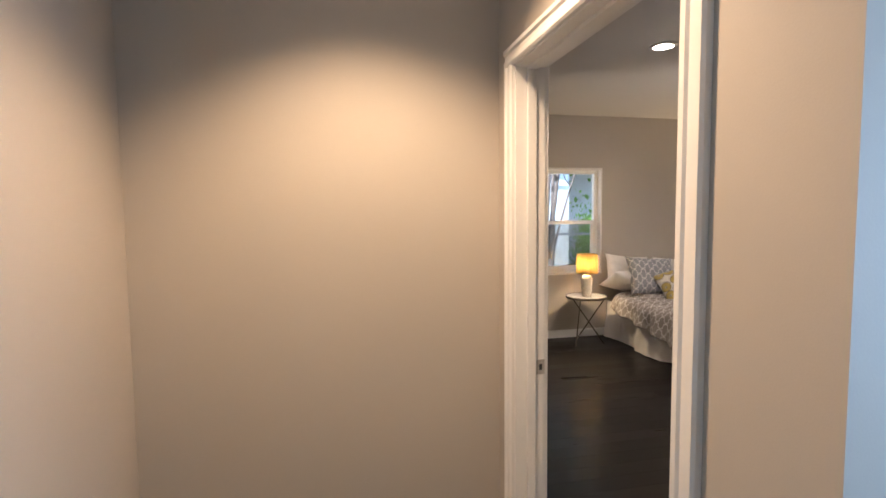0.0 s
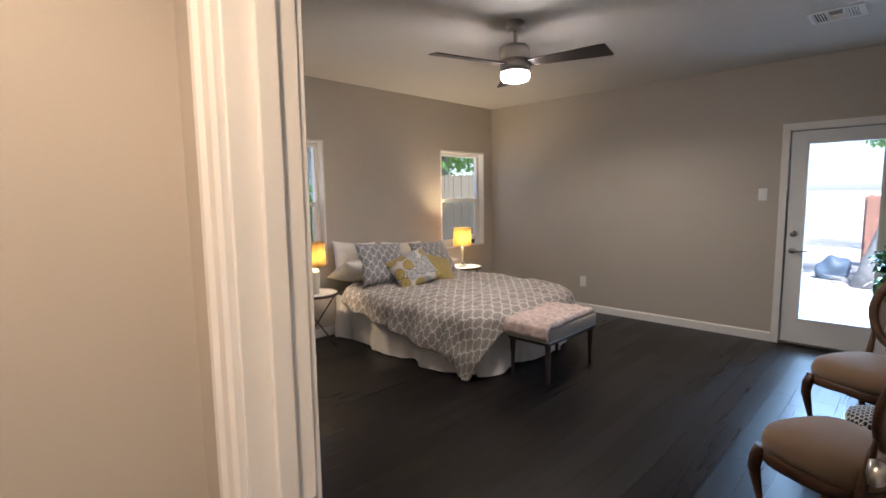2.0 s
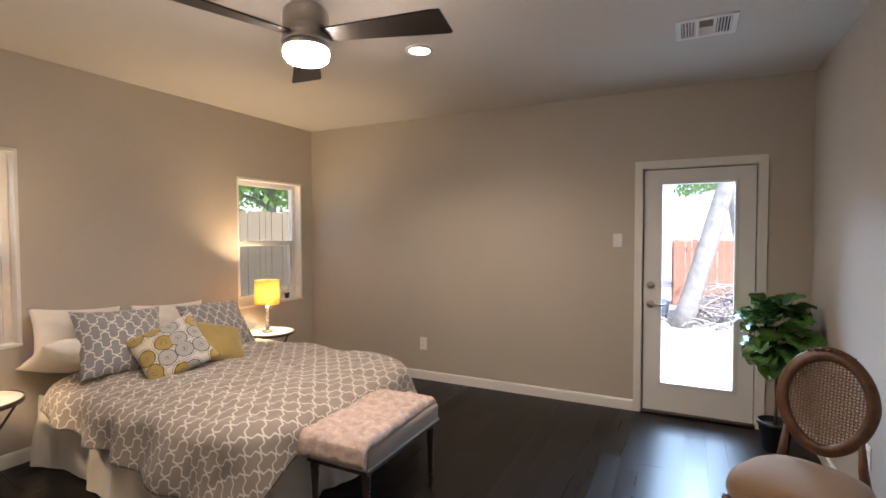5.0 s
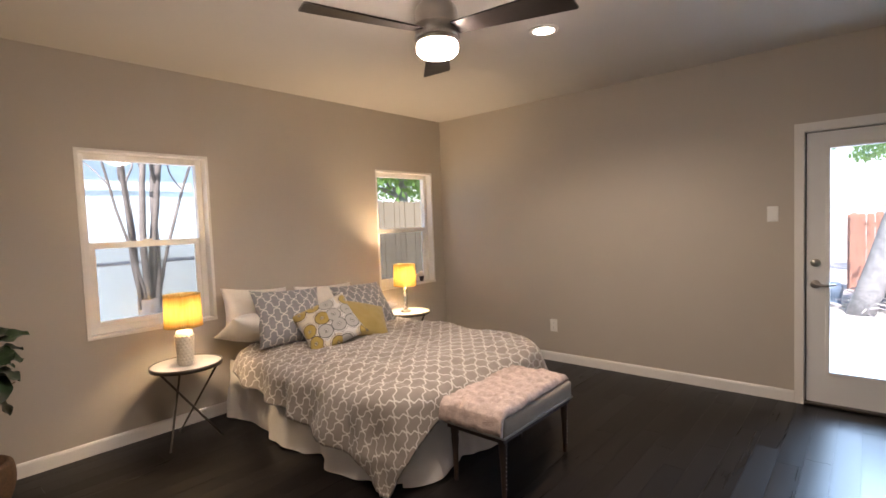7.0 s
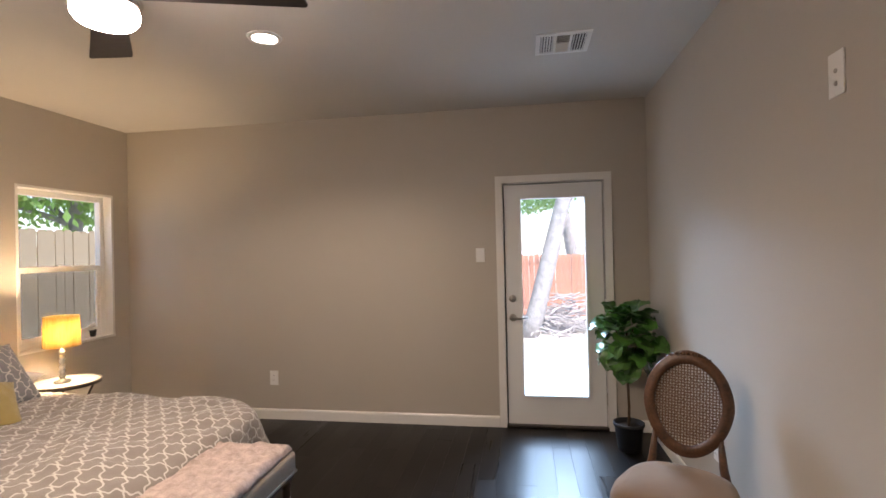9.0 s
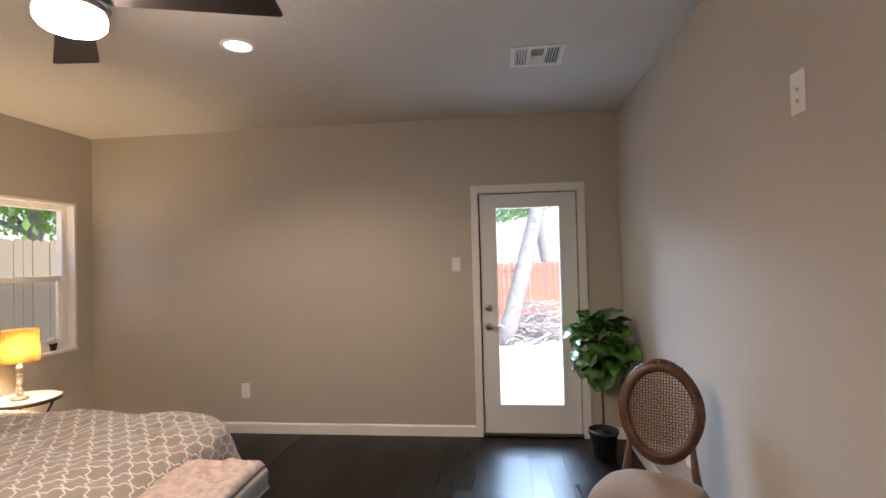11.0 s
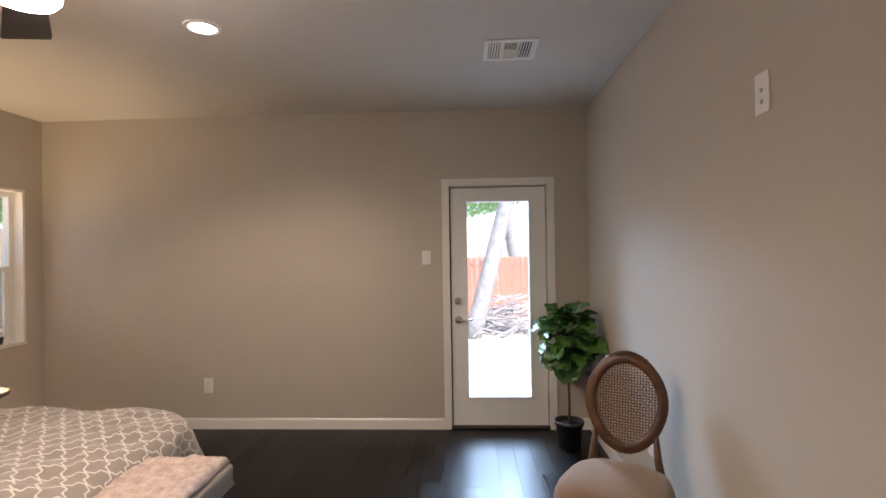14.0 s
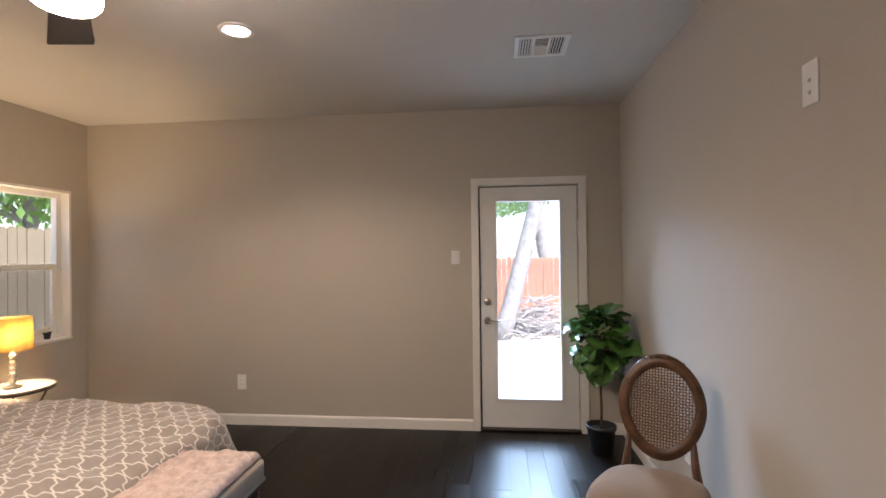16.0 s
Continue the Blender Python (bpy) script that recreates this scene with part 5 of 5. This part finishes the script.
for f in bm.faces:
    f.smooth = True
solo("tarp_bundle", bm, M_TARP, "blue-grey tarp bundle heaped on the ground", "tarp", pose(-1.45, 12.3, GZ))

# ---- floor and ground ----
def plank_material():
    m = material("dark_wood_plank", (0.030, 0.023, 0.019), 0.36, 0.35, 2.2, 0.10, 60, spec=0.24)
    nt = m.node_tree
    b = nt.nodes["Principled BSDF"]
    co = nt.nodes.new("ShaderNodeTexCoord")
    mp = nt.nodes.new("ShaderNodeMapping")
    mp.inputs["Scale"].default_value = (28, 1.6, 8)
    oi = nt.nodes.new("ShaderNodeObjectInfo")
    add = nt.nodes.new("ShaderNodeVectorMath")
    cmb = nt.nodes.new("ShaderNodeCombineXYZ")
    mul = nt.nodes.new("ShaderNodeMath")
    mul.operation = "MULTIPLY"
    mul.inputs[1].default_value = 40
    nt.links.new(oi.outputs["Random"], mul.inputs[0])
    for k in range(3):
        nt.links.new(mul.outputs[0], cmb.inputs[k])
    nt.links.new(co.outputs["Object"], mp.inputs["Vector"])
    nt.links.new(mp.outputs[0], add.inputs[0])
    nt.links.new(cmb.outputs[0], add.inputs[1])
    gr = nt.nodes.new("ShaderNodeTexNoise")
    gr.inputs["Scale"].default_value, gr.inputs["Detail"].default_value, gr.inputs["Distortion"].default_value = 1.0, 6, 0.6
    nt.links.new(add.outputs[0], gr.inputs["Vector"])
    ramp = nt.nodes.new("ShaderNodeValToRGB")
    ramp.color_ramp.elements[0].position, ramp.color_ramp.elements[1].position = 0.3, 0.75
    ramp.color_ramp.elements[0].color = (0.0045, 0.0036, 0.0033, 1)
    ramp.color_ramp.elements[1].color = (0.013, 0.010, 0.0085, 1)
    nt.links.new(gr.outputs["Fac"], ramp.inputs["Fac"])
    tone = nt.nodes.new("ShaderNodeMapRange")
    tone.inputs[3].default_value, tone.inputs[4].default_value = 0.72, 1.3
    nt.links.new(oi.outputs["Random"], tone.inputs[0])
    sc = nt.nodes.new("ShaderNodeVectorMath")
    sc.operation = "SCALE"
    nt.links.new(ramp.outputs["Color"], sc.inputs[0])
    nt.links.new(tone.outputs[0], sc.inputs["Scale"])
    nt.links.new(sc.outputs[0], b.inputs["Base Color"])
    rr = nt.nodes.new("ShaderNodeMapRange")
    rr.inputs[3].default_value, rr.inputs[4].default_value = 0.27, 0.38
    nt.links.new(gr.outputs["Fac"], rr.inputs[0])
    rv = nt.nodes.new("ShaderNodeMapRange")
    rv.inputs[3].default_value, rv.inputs[4].default_value = -0.045, 0.055
    wn2 = nt.nodes.new("ShaderNodeTexWhiteNoise")
    wn2.noise_dimensions = "1D"
    nt.links.new(oi.outputs["Random"], wn2.inputs["W"])
    nt.links.new(wn2.outputs["Value"], rv.inputs[0])
    nt.links.new(math_node(nt, "ADD", rr.outputs[0], rv.outputs[0]), b.inputs["Roughness"])
    bp = nt.nodes.new("ShaderNodeBump")
    bp.inputs["Strength"].default_value, bp.inputs["Distance"].default_value = 0.05, 0.002
    nt.links.new(gr.outputs["Fac"], bp.inputs["Height"])
    nt.links.new(bp.outputs["Normal"], b.inputs["Normal"])
    return m


M_PLANK = plank_material()
M_GAP = material("dark_plank_joint", (0.008, 0.007, 0.006), 0.7, 0.1)
slab = box(bmesh.new(), XW - 0.14, 0.25, YN - 0.12, YF + 0.14, -0.10, -0.004)
box(slab, HX - 0.11, 3.31, HY - 0.11, YN - 0.12, -0.10, -0.004)
box(slab, 0.25, 3.31, YN - 0.12, 1.31, -0.10, -0.004)
floor = structure("floor", slab, M_GAP, "dark espresso wood plank floor", "floor")

# planks run along y; the nearest are parts, the rest one joined part
PW, PL = 0.127, 1.22
plank_mesh = {}


def plank(x, y0, y1, parent):
    length = round(y1 - y0, 2)
    if length not in plank_mesh:
        bm = box(bmesh.new(), 0.0006, PW - 0.0006, 0.0006, length - 0.0006, -0.008, 0.0)
        plank_mesh[length] = finish("plank", bm, M_PLANK)
    ob = new("plank", plank_mesh[length])
    ob.parent = parent
    ob.matrix_local = pose(x, y0, 0)


rng = random.Random(5)
count = 0
far_planks = bmesh.new()
x = XW - 0.02
while x < 3.2:
    first = HY if x > HX else YN - 0.01
    y = first
    cut = rng.choice((0.22, 0.41, 0.6, 0.82, 1.0, PL))
    end = YF + 0.0 if x < 0.0 else 1.2
    while y < end:
        y1 = min(y + (cut if y == first else PL), end)
        if y1 - y > 0.03:
            if y1 > YN and x < 0:
                plank(x, y, y1, floor)
                count += 1
            else:
                box(far_planks, x + 0.0006, x + PW - 0.0006, y + 0.0006, y1 - 0.0006, -0.008, 0)
        y = y1
    x += PW
tagged(part("planks", far_planks, M_PLANK, floor), kind="stuff")
